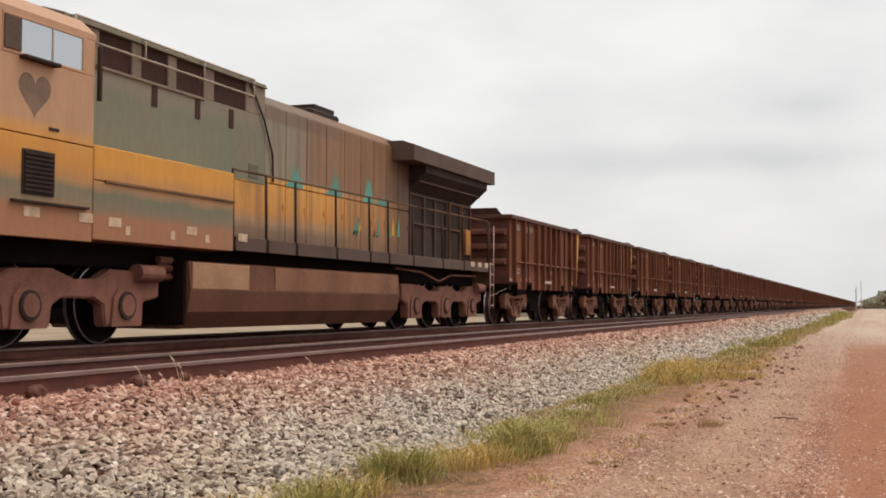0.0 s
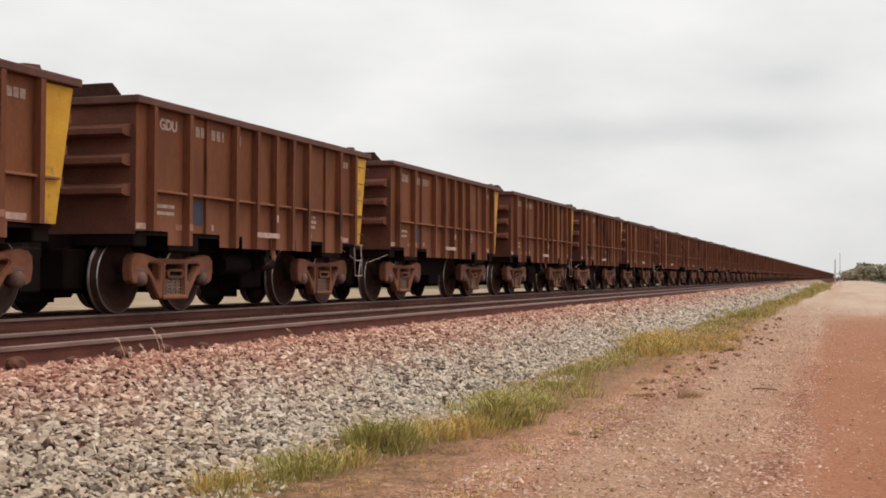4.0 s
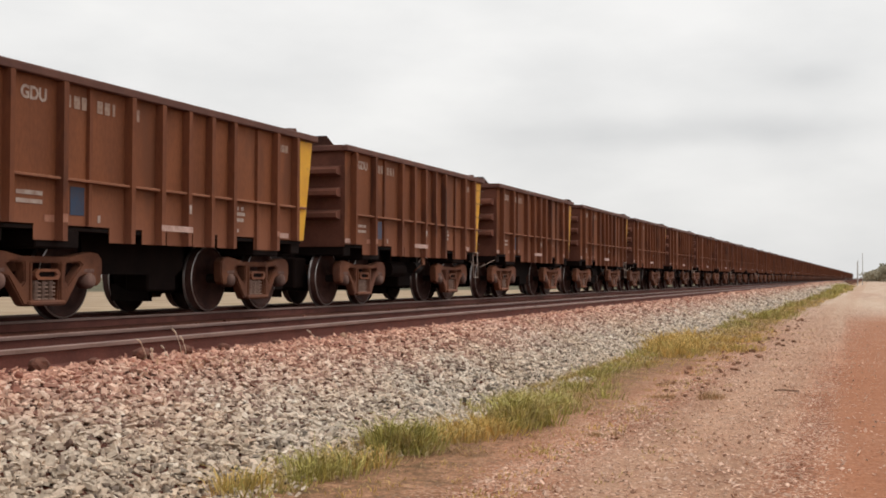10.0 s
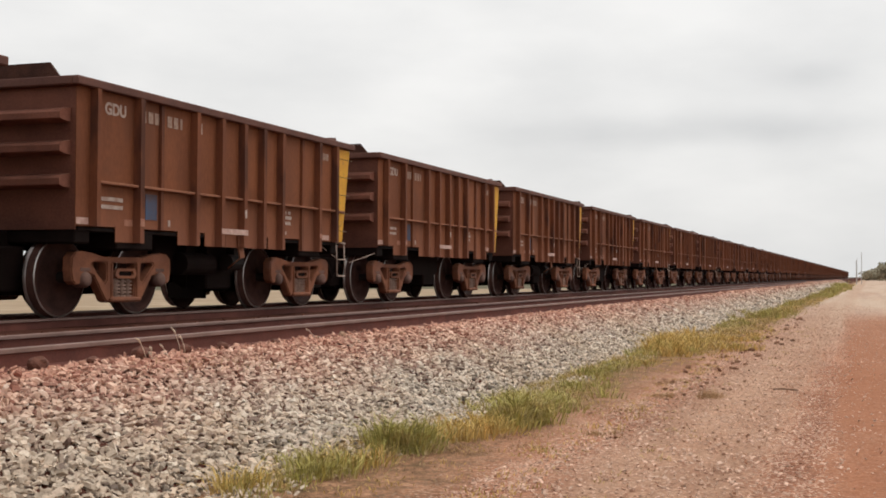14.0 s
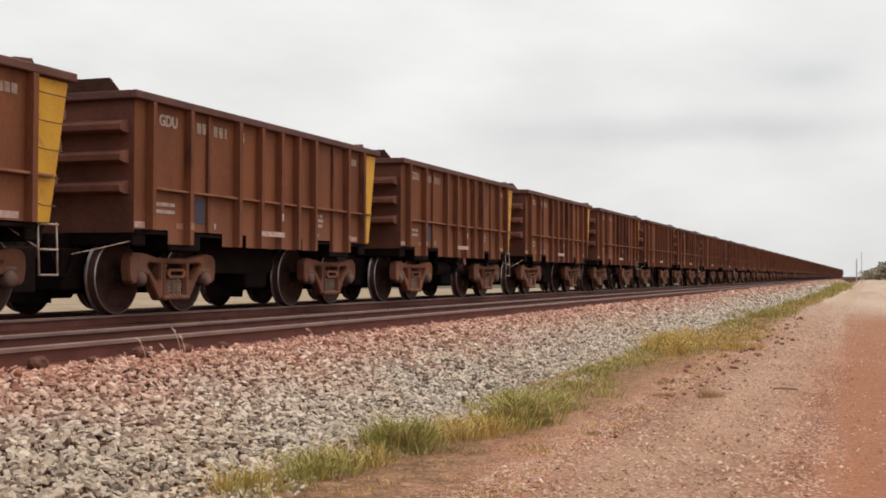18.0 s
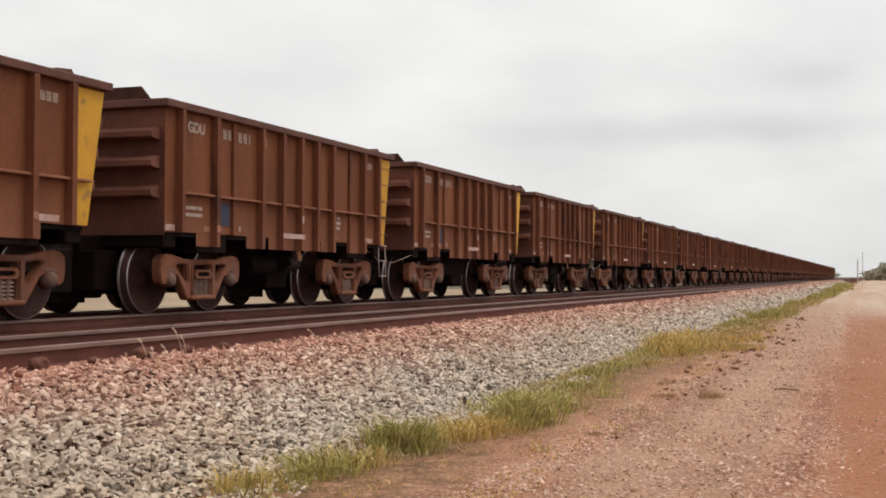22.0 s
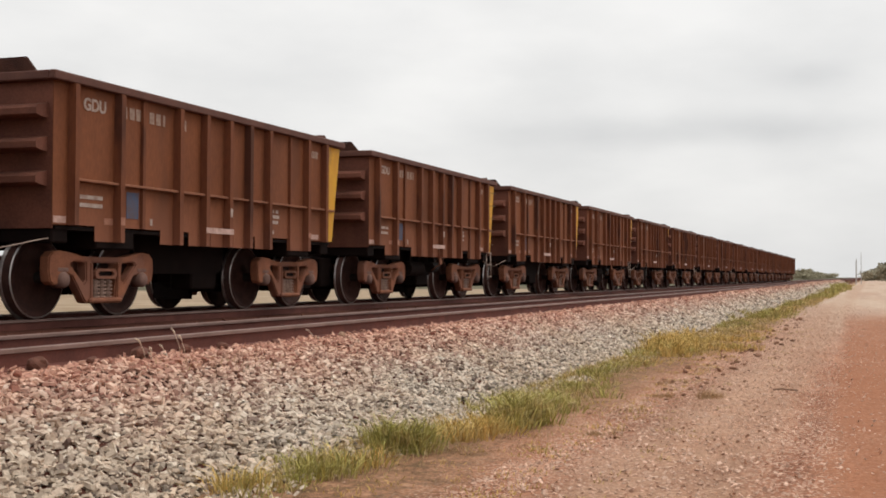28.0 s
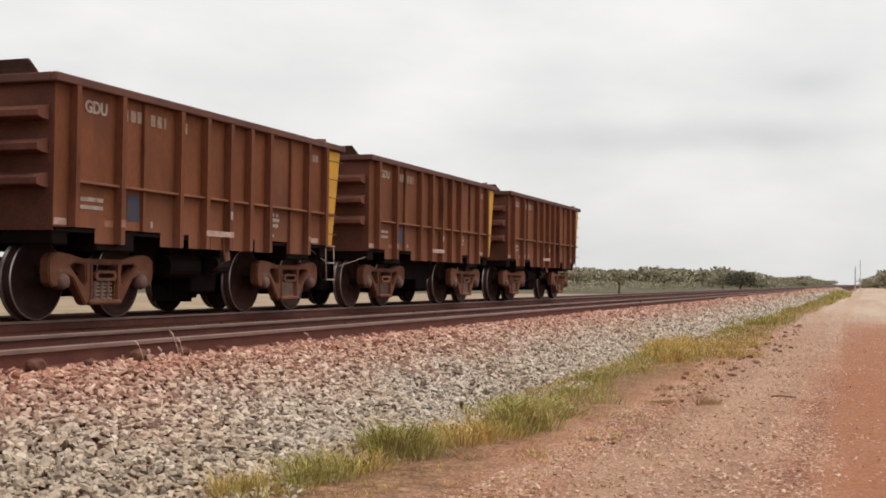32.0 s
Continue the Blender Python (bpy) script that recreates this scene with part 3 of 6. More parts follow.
def ground_material():
    """Red gravel road, dry verge, pale track beyond the rails and green fields, blended along ragged lines."""
    m = bpy.data.materials.new("ground_earth")
    m.use_nodes = True
    t = m.node_tree
    n = t.nodes
    bsdf = n["Principled BSDF"]
    bsdf.inputs["Roughness"].default_value, bsdf.inputs["Specular IOR Level"].default_value = 0.95, 0.2
    geo = n.new("ShaderNodeNewGeometry")
    sep = n.new("ShaderNodeSeparateXYZ")
    link(t, geo.outputs["Position"], sep.inputs[0])

    def noise_at(scale, detail=5, stretch=(1, 1, 1), rough=0.55):
        mp = n.new("ShaderNodeMapping")
        mp.inputs["Scale"].default_value = stretch
        link(t, geo.outputs["Position"], mp.inputs[0])
        z = n.new("ShaderNodeTexNoise")
        z.inputs["Scale"].default_value, z.inputs["Detail"].default_value = scale, detail
        z.inputs["Roughness"].default_value = rough
        link(t, mp.outputs[0], z.inputs["Vector"])
        return z.outputs[0]

    def ramp(src, *stops):
        r = n.new("ShaderNodeValToRGB")
        e = r.color_ramp.elements
        e[0].position, e[0].color = stops[0][0], (*stops[0][1], 1)
        e[1].position, e[1].color = stops[-1][0], (*stops[-1][1], 1)
        for p, c in stops[1:-1]:
            x = e.new(p)
            x.color = (*c, 1)
        link(t, src, r.inputs[0])
        return r.outputs[0]

    def mix(fac, a, b, mode="MIX"):
        x = n.new("ShaderNodeMixRGB")
        x.blend_type = mode
        if isinstance(fac, float):
            x.inputs[0].default_value = fac
        else:
            link(t, fac, x.inputs[0])
        link(t, a, x.inputs[1])
        link(t, b, x.inputs[2])
        return x.outputs[0]

    def band(lo, hi, wobble, skew=0.0):
        a = n.new("ShaderNodeMath")
        a.operation = "MULTIPLY_ADD"
        a.inputs[1].default_value = wobble
        link(t, noise_at(0.7, 6), a.inputs[0])
        k = n.new("ShaderNodeMath")
        k.operation = "MULTIPLY_ADD"
        k.inputs[1].default_value = skew
        link(t, sep.outputs[1], k.inputs[0])
        link(t, sep.outputs[0], k.inputs[2])
        link(t, k.outputs[0], a.inputs[2])
        r = n.new("ShaderNodeMapRange")
        r.interpolation_type = "SMOOTHSTEP"
        r.inputs[1].default_value, r.inputs[2].default_value = lo + wobble / 2, hi + wobble / 2
        link(t, a.outputs[0], r.inputs[0])
        return r.outputs[0]

    speck = noise_at(24, 5, rough=0.8)
    red = ramp(noise_at(1.1, 6, (1, 0.45, 1)), (0.32, (0.225, 0.096, 0.054)), (0.5, (0.295, 0.141, 0.084)), (0.68, (0.39, 0.224, 0.149)))
    red = mix(0.75, red, ramp(speck, (0.34, (0.14, 0.14, 0.14)), (0.5, (0.5, 0.5, 0.5)), (0.66, (0.92, 0.9, 0.88))), "OVERLAY")
    patch = noise_at(0.9, 4, (1, 0.35, 1))
    fleck = n.new("ShaderNodeMath")
    fleck.operation = "MULTIPLY_ADD"
    fleck.inputs[1].default_value = 0.35
    link(t, patch, fleck.inputs[0])
    link(t, noise_at(30, 3, rough=0.6), fleck.inputs[2])
    pick = n.new("ShaderNodeMapRange")
    pick.inputs[1].default_value, pick.inputs[2].default_value, pick.inputs[4].default_value = 0.735, 0.79, 0.85
    link(t, fleck.outputs[0], pick.inputs[0])
    light = ramp(noise_at(70, 2), (0.3, (0.52, 0.35, 0.26)), (0.7, (0.74, 0.57, 0.46)))
    lump = n.new("ShaderNodeMapRange")
    lump.inputs[1].default_value, lump.inputs[2].default_value, lump.inputs[4].default_value = 0.60, 0.68, 0.7
    link(t, noise_at(11, 4, rough=0.7), lump.inputs[0])
    red = mix(lump.outputs[0], red, ramp(speck, (0.3, (0.17, 0.075, 0.045)), (0.7, (0.26, 0.12, 0.075))))
    red = mix(pick.outputs[0], red, light)
    ruts = ramp(noise_at(2.2, 3, (1, 0.012, 1)), (0.36, (0.34, 0.27, 0.24)), (0.64, (0.66, 0.62, 0.59)))
    red = mix(0.7, red, ruts, "OVERLAY")
    # the road colour turns paler with distance, from y 22 to 62
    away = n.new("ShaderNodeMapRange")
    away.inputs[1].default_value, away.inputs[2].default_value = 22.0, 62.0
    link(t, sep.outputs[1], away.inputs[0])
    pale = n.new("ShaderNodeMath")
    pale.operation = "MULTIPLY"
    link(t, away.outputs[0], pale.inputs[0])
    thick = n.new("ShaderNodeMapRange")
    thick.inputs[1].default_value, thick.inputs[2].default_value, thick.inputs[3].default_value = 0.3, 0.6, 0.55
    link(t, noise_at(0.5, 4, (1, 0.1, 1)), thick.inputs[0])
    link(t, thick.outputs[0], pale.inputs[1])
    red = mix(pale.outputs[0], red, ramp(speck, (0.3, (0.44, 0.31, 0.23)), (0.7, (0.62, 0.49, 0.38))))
    wheelway = n.new("ShaderNodeMath")
    wheelway.operation = "MULTIPLY"
    link(t, band(-0.3, 0.05, 0.25, 0.015), wheelway.inputs[0])
    inv = n.new("ShaderNodeMath")
    inv.operation = "SUBTRACT"
    inv.inputs[0].default_value = 1.0
    link(t, band(2.4, 3.4, 0.25), inv.inputs[1])
    link(t, inv.outputs[0], wheelway.inputs[1])
    rut_colour = ramp(speck, (0.32, (0.235, 0.087, 0.041)), (0.5, (0.325, 0.128, 0.062)), (0.68, (0.43, 0.19, 0.104)))
    half = n.new("ShaderNodeMath")
    half.operation = "MULTIPLY"
    half.inputs[1].default_value = 0.78
    ends = n.new("ShaderNodeMath")
    ends.operation = "MULTIPLY_ADD"
    ends.inputs[1].default_value = 10.0
    link(t, noise_at(0.8, 4), ends.inputs[0])
    link(t, sep.outputs[1], ends.inputs[2])
    stops_at = n.new("ShaderNodeMapRange")
    stops_at.interpolation_type = "SMOOTHSTEP"
    stops_at.inputs[1].default_value, stops_at.inputs[2].default_value = 58.0, 44.0
    link(t, ends.outputs[0], stops_at.inputs[0])
    worn = n.new("ShaderNodeMath")
    worn.operation = "MULTIPLY"
    link(t, wheelway.outputs[0], worn.inputs[0])
    link(t, stops_at.outputs[0], worn.inputs[1])
    link(t, worn.outputs[0], half.inputs[0])
    red = mix(half.outputs[0], red, rut_colour)
    streak = n.new("ShaderNodeMath")
    streak.operation = "MULTIPLY"
    link(t, band(-0.75, -0.55, 0.2, 0.015), streak.inputs[0])
    right = n.new("ShaderNodeMath")
    right.operation = "SUBTRACT"
    right.inputs[0].default_value = 1.0
    link(t, band(-0.3, -0.1, 0.2, 0.015), right.inputs[1])
    link(t, right.outputs[0], streak.inputs[1])
    # pale strip beside the wheelway, stronger with distance
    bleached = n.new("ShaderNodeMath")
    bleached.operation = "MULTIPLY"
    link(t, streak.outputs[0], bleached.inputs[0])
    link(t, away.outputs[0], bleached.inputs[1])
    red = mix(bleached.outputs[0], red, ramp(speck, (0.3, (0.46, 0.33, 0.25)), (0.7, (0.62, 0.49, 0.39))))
    ridge = n.new("ShaderNodeMath")
    ridge.operation = "MULTIPLY"
    link(t, band(-2.3, -1.7, 0.5), ridge.inputs[0])
    outer = n.new("ShaderNodeMath")
    outer.operation = "SUBTRACT"
    outer.inputs[0].default_value = 1.0
    link(t, band(-1.0, -0.6, 0.3), outer.inputs[1])
    link(t, outer.outputs[0], ridge.inputs[1])
    loose = n.new("ShaderNodeMath")
    loose.operation = "MULTIPLY"
    link(t, ridge.outputs[0], loose.inputs[0])
    link(t, noise_at(3.0, 5, (1, 0.5, 1), 0.7), loose.inputs[1])
    red = mix(loose.outputs[0], red, ramp(speck, (0.3, (0.29, 0.165, 0.10)), (0.5, (0.42, 0.265, 0.175)), (0.7, (0.64, 0.46, 0.335))))
    verge = ramp(noise_at(5.0, 8, rough=0.7), (0.36, (0.12, 0.073, 0.035)), (0.52, (0.25, 0.13, 0.07)), (0.66, (0.40, 0.225, 0.135)))
    verge = mix(0.8, verge, ramp(speck, (0.34, (0.14, 0.14, 0.14)), (0.5, (0.5, 0.5, 0.5)), (0.66, (0.9, 0.9, 0.88))), "OVERLAY")
    tan = ramp(noise_at(0.5, 6), (0.35, (0.29, 0.205, 0.13)), (0.65, (0.39, 0.295, 0.20)))
    field = ramp(noise_at(0.06, 6), (0.35, (0.075, 0.07, 0.04)), (0.5, (0.105, 0.094, 0.055)), (0.68, (0.16, 0.135, 0.08)))
    c = mix(band(-90, -80, 6.0, -0.6), field, tan)
    c = mix(band(-9.0, -8.5, 0.2), c, verge)
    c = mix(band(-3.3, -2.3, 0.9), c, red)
    c = mix(band(7.0, 10.0, 3.0), c, field)
    link(t, c, bsdf.inputs["Base Color"])
    b = n.new("ShaderNodeBump")
    b.inputs["Strength"].default_value, b.inputs["Distance"].default_value = 0.6, 0.015
    link(t, speck, b.inputs["Height"])
    link(t, b.outputs[0], bsdf.inputs["Normal"])
    return m


M["ground"] = ground_material()

# ---- mesh helpers ----


def quad_box(bm, x0, x1, y0, y1, z0, z1, bevel=0.0):
    v = [bm.verts.new(p) for p in ((x0, y0, z0), (x1, y0, z0), (x1, y1, z0), (x0, y1, z0),
                                   (x0, y0, z1), (x1, y0, z1), (x1, y1, z1), (x0, y1, z1))]
    f = [bm.faces.new([v[i] for i in q]) for q in ((3, 2, 1, 0), (4, 5, 6, 7), (0, 1, 5, 4), (1, 2, 6, 5), (2, 3, 7, 6), (3, 0, 4, 7))]
    if bevel:
        edges = list({e for q in f for e in q.edges})
        bmesh.ops.bevel(bm, geom=edges, offset=bevel, segments=1, affect="EDGES")
    return v


def prism(bm, outline, x0, x1, holes=()):
    """A plate in the plane of y and z, from x0 to x1, with holes through it."""
    edges = []
    for loop in (outline, *holes):
        vs = [bm.verts.new((x0, y, z)) for y, z in loop]
        edges += [bm.edges.new((vs[i], vs[(i + 1) % len(vs)])) for i in range(len(vs))]
    made = bmesh.ops.triangle_fill(bm, edges=edges, use_beauty=True)
    faces = [g for g in made["geom"] if isinstance(g, bmesh.types.BMFace)]
    ext = bmesh.ops.extrude_face_region(bm, geom=faces)
    moved = [g for g in ext["geom"] if isinstance(g, bmesh.types.BMVert)]
    bmesh.ops.translate(bm, verts=moved, vec=(x1 - x0, 0, 0))
    bmesh.ops.recalc_face_normals(bm, faces=bm.faces)


def tube(bm, a, b, r, seg=8, r2=None, caps=True):
    a, b = Vector(a), Vector(b)
    w = (b - a).normalized()
    u = w.orthogonal().normalized()
    v = w.cross(u)
    r2 = r if r2 is None else r2
    rings = []
    for p, q in ((a, r), (b, r2)):
        rings.append([bm.verts.new(p + (u * math.cos(k * math.tau / seg) + v * math.sin(k * math.tau / seg)) * q) for k in range(seg)])
    for k in range(seg):
        j = (k + 1) % seg
        bm.faces.new((rings[0][k], rings[0][j], rings[1][j], rings[1][k]))
    if caps:
        bm.faces.new(list(reversed(rings[0])))
        bm.faces.new(rings[1])


def rod(bm, points, r, seg=6):
    """A bent bar through the points, in one piece."""
    pts = [Vector(p) for p in points]
    rings = []
    u = None
    for i, p in enumerate(pts):
        w = (pts[min(i + 1, len(pts) - 1)] - pts[max(i - 1, 0)]).normalized()
        u = w.orthogonal().normalized() if u is None else (u - w * u.dot(w)).normalized()
        v = w.cross(u)
        rings.append([bm.verts.new(p + (u * math.cos(k * math.tau / seg) + v * math.sin(k * math.tau / seg)) * r) for k in range(seg)])
    for a, b in zip(rings, rings[1:]):
        for k in range(seg):
            j = (k + 1) % seg
            bm.faces.new((a[k], a[j], b[j], b[k])).smooth = True
    bm.faces.new(list(reversed(rings[0])))
    bm.faces.new(rings[-1])


def lathe(bm, profile, seg=32, index=None):
    """Turn (x, radius) rows about the x axis; index gives a material slot for each step."""
    rings = []
    for x, r in profile:
        if r < 1e-6:
            rings.append([bm.verts.new((x, 0, 0))])
        else:
            rings.append([bm.verts.new((x, r * math.cos(k * math.tau / seg), r * math.sin(k * math.tau / seg))) for k in range(seg)])
    for i, (p, q) in enumerate(zip(rings, rings[1:])):
        for k in range(seg):
            j = (k + 1) % seg
            if len(p) == 1:
                f = bm.faces.new((p[0], q[j], q[k]))
            elif len(q) == 1:
                f = bm.faces.new((p[k], p[j], q[0]))
            else:
                f = bm.faces.new((p[k], p[j], q[j], q[k]))
            f.smooth = True
            if index:
                f.material_index = index[i]
    bmesh.ops.recalc_face_normals(bm, faces=bm.faces)


def to_mesh(name, bm, *materials):
    me = bpy.data.meshes.new(name)
    bm.to_mesh(me)
    bm.free()
    for m in materials:
        me.materials.append(M[m] if isinstance(m, str) else m)
    return me


def part(name, bm, material, parent, label="", at=None):
    """Link a bmesh, or a mesh that is used again, as one mesh object under a thing or a part."""
    me = bm if isinstance(bm, bpy.types.Mesh) else to_mesh(name, bm, *(material if isinstance(material, tuple) else (material,)))
    ob = new(name, me)
    ob.parent = parent
    if at is not None:
        ob.matrix_basis = at
    if label:
        ob["label"] = label
    return ob


def thing(name, label, category, group="", kind="", mesh=None):
    return tagged(new(name, mesh), label, category, group, kind)


def soup(name, verts, faces, material):
    me = bpy.data.meshes.new(name)
    me.from_pydata([tuple(v) for v in verts], [], [tuple(f) for f in faces])
    me.materials.append(M[material])
    me.update()
    return me


# ---- the plan ----
NEAR_TRACK, FAR_TRACK = -6.83, -11.42      # centre lines
GAUGE = 1.60
CANT = 0.034                               # outer rail of the near track lies lower
ROAD_Z, FIELD_Z, BED_Z = -0.89, -0.55, -0.14
SHOULDER = ((-5.95, -0.18), (-5.6, -0.19), (-5.3, -0.315), (-4.95, -0.46), (-4.5, -0.68), (-3.98, -0.93))
FAR_DROP = -0.068                          # the far track lies a little lower
INSET = -0.1                               # its rails lie off the middle of the train
BED = ((-14.7, FIELD_Z - 0.03), (-13.6, BED_Z - 0.1), (-12.5, BED_Z + FAR_DROP), (-10.2, BED_Z + FAR_DROP), (-9.1, BED_Z - 0.09), (-8.2, BED_Z - 0.04), (-7.6, BED_Z - 0.035),
       (-6.9, BED_Z - 0.015), (-6.15, BED_Z - 0.02))
PITCH = 10.371                             # from wagon to wagon


STATIONS = [-1500, -900, -500, -250, -120, -60, -30, -15] + [0.5 * k for k in range(0, 80)] + list(range(40, 130, 3)) + \
           list(range(130, 400, 15)) + list(range(400, 1400, 60)) + [1600, 2200, 3200, 4500]


def strip(name, section, stations, material, rough=0.0):
    """A sheet along the line, from rows of (x, z) across it."""
    vs, fs = [], []
    w = len(section)
    for y in stations:
        for x, z in section:
            d = rough * (noise.noise((x * 0.9, y * 0.35, 3.0)) + 0.5 * noise.noise((x * 3, y * 1.5, 9.0))) * max(0.0, 1 - abs(y) / 36)
            vs.append((x, y, z + d))
    for i in range(len(stations) - 1):
        for k in range(w - 1):
            a = i * w + k
            fs.append((a, a + w, a + w + 1, a + 1))
    me = soup(name, vs, [tuple(reversed(f)) for f in fs], material)
    me.polygons.foreach_set("use_smooth", [True] * len(me.polygons))
    return me


def build_ground():
    cross = [(-3500, -125), (-1500, -62), (-450, -15.5), (-300, -8.5), (-150, FIELD_Z), (-100, FIELD_Z), (-50, FIELD_Z), (-30, FIELD_Z), (-20, FIELD_Z), (-15, FIELD_Z),
             (-12, FIELD_Z - 0.05), (-8, -0.7), (-5.5, -0.85)]
    x = -4.4
    while x < 6.01:
        cross.append((x, ROAD_Z + (0.02 if x < -2.6 else 0) - 0.025 * math.exp(-((x + 0.6) / 0.35) ** 2) - 0.025 * math.exp(-((x - 1.2) / 0.35) ** 2)))
        x += 0.4
    cross += [(8, ROAD_Z - 0.05), (12, ROAD_Z), (30, ROAD_Z), (100, ROAD_Z), (400, ROAD_Z), (1500, ROAD_Z), (3500, ROAD_Z)]
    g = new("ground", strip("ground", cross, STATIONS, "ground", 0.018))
    tagged(g, "red gravel service road and flat green fields beside the line", "ground", kind="structure")


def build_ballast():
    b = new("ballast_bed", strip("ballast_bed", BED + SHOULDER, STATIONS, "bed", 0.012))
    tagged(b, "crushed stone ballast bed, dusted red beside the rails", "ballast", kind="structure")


def rail_mesh():
    section = [(-0.07, -0.17), (-0.07, -0.158), (-0.012, -0.14), (-0.010, -0.045), (-0.036, -0.035), (-0.036, -0.006), (-0.028, 0.0),
               (0.028, 0.0), (0.036, -0.006), (0.036, -0.035), (0.010, -0.045), (0.012, -0.14), (0.07, -0.158), (0.07, -0.17)]
    ys = [y for y in STATIONS if -1300 < y < 1500]
    me = strip("rail", section, ys, "rail")
    me.materials.append(M["railtop"])
    w = len(section) - 1
    idx = [1 if (i % w) in (4, 5, 6, 7, 8) else 0 for i in range(len(me.polygons))]
    me.polygons.foreach_set("material_index", idx)
    me.polygons.foreach_set("use_smooth", [False] * len(me.polygons))
    return me


def build_tracks():
    me = rail_mesh()
    bm = bmesh.new()
    quad_box(bm, -0.98, 0.98, -0.12, 0.12, -0.30, -0.166, 0.012)
    tie = to_mesh("sleeper", bm, "sleeper")
    for x, what in ((NEAR_TRACK, "empty near track with rusty rails on dusty sleepers"), (FAR_TRACK, "far track carrying the ore train")):
        root = thing("railway_track", what, "railway track", "tracks", "structure")
        root.location = (x + INSET, 0, FAR_DROP) if x == FAR_TRACK else (x, 0, 0)
        for sx in (-1, 1):
            part("rail", me, None, root, "steel rail with a worn head", pose(sx * (GAUGE / 2 + 0.036), 0, -CANT if sx < 0 and x == NEAR_TRACK else 0))
        for k in range(100 if x == NEAR_TRACK else 60):
            y = 4 + 0.62 * k
            part("sleeper", tie, None, root, at=pose(random.uniform(-0.02, 0.02), y, -CANT / 2 if x == NEAR_TRACK else 0, 0, -1.15 if x == NEAR_TRACK else 0, random.uniform(-0.6, 0.6)))


build_ground()
build_ballast()
build_tracks()


# ---- ore wagons ----
RIBS = (0.47, 1.50, 2.12, 3.02, 3.79, 4.52, 5.20, 5.90, 6.80, 7.42, 8.19)
SLIM = (2, 8)
TOP, RIM_TOP = 3.09, 3.21
HALF, SKIN = 1.50, 1.40
TRUCKS = (1.53, 7.22)
FACE = 0.12                                # how far the ribs stand out


def back_edge(z):
    return 8.58 + 0.35 * (z - 1.2) / (TOP - 1.2)


def side_outline():
    """The side sheet: hanging panels and cut-outs along its lower edge."""
    p = [(0.12, TOP + 0.05), (0.12, 1.20)]
    for y0, y1 in ((1.02, 1.70), (2.62, 3.22), (3.41, 3.92), (4.06, 4.66), (4.79, 5.35), (5.53, 6.11), (6.75, 7.66)):
        p += [(y0, 1.21), (y0, 1.00), (y1, 1.00), (y1, 1.21)]
    return p + [(back_edge(1.2), 1.20), (back_edge(TOP), TOP), (back_edge(TOP), TOP + 0.05)]


def hat(bm, y, z0, z1, wide, deep, x):
    """A pressed rib: sloping flanks and a flat face."""
    a, b = wide / 2, wide / 2 * 0.86
    lo = [(x, y - a), (x + deep, y - b), (x + deep, y + b), (x, y + a)]
    v0 = [bm.verts.new((px, py, z0)) for px, py in lo]
    v1 = [bm.verts.new((px, py, z1)) for px, py in lo]
    for k in range(3):
        bm.faces.new((v0[k], v0[k + 1], v1[k + 1], v1[k]))
    bm.faces.new(list(reversed(v0)))
    bm.faces.new(v1)


def marks(bm, y, z, w, h, x):
    quad_box(bm, x, x + 0.004, y, y + w, z, z + h)


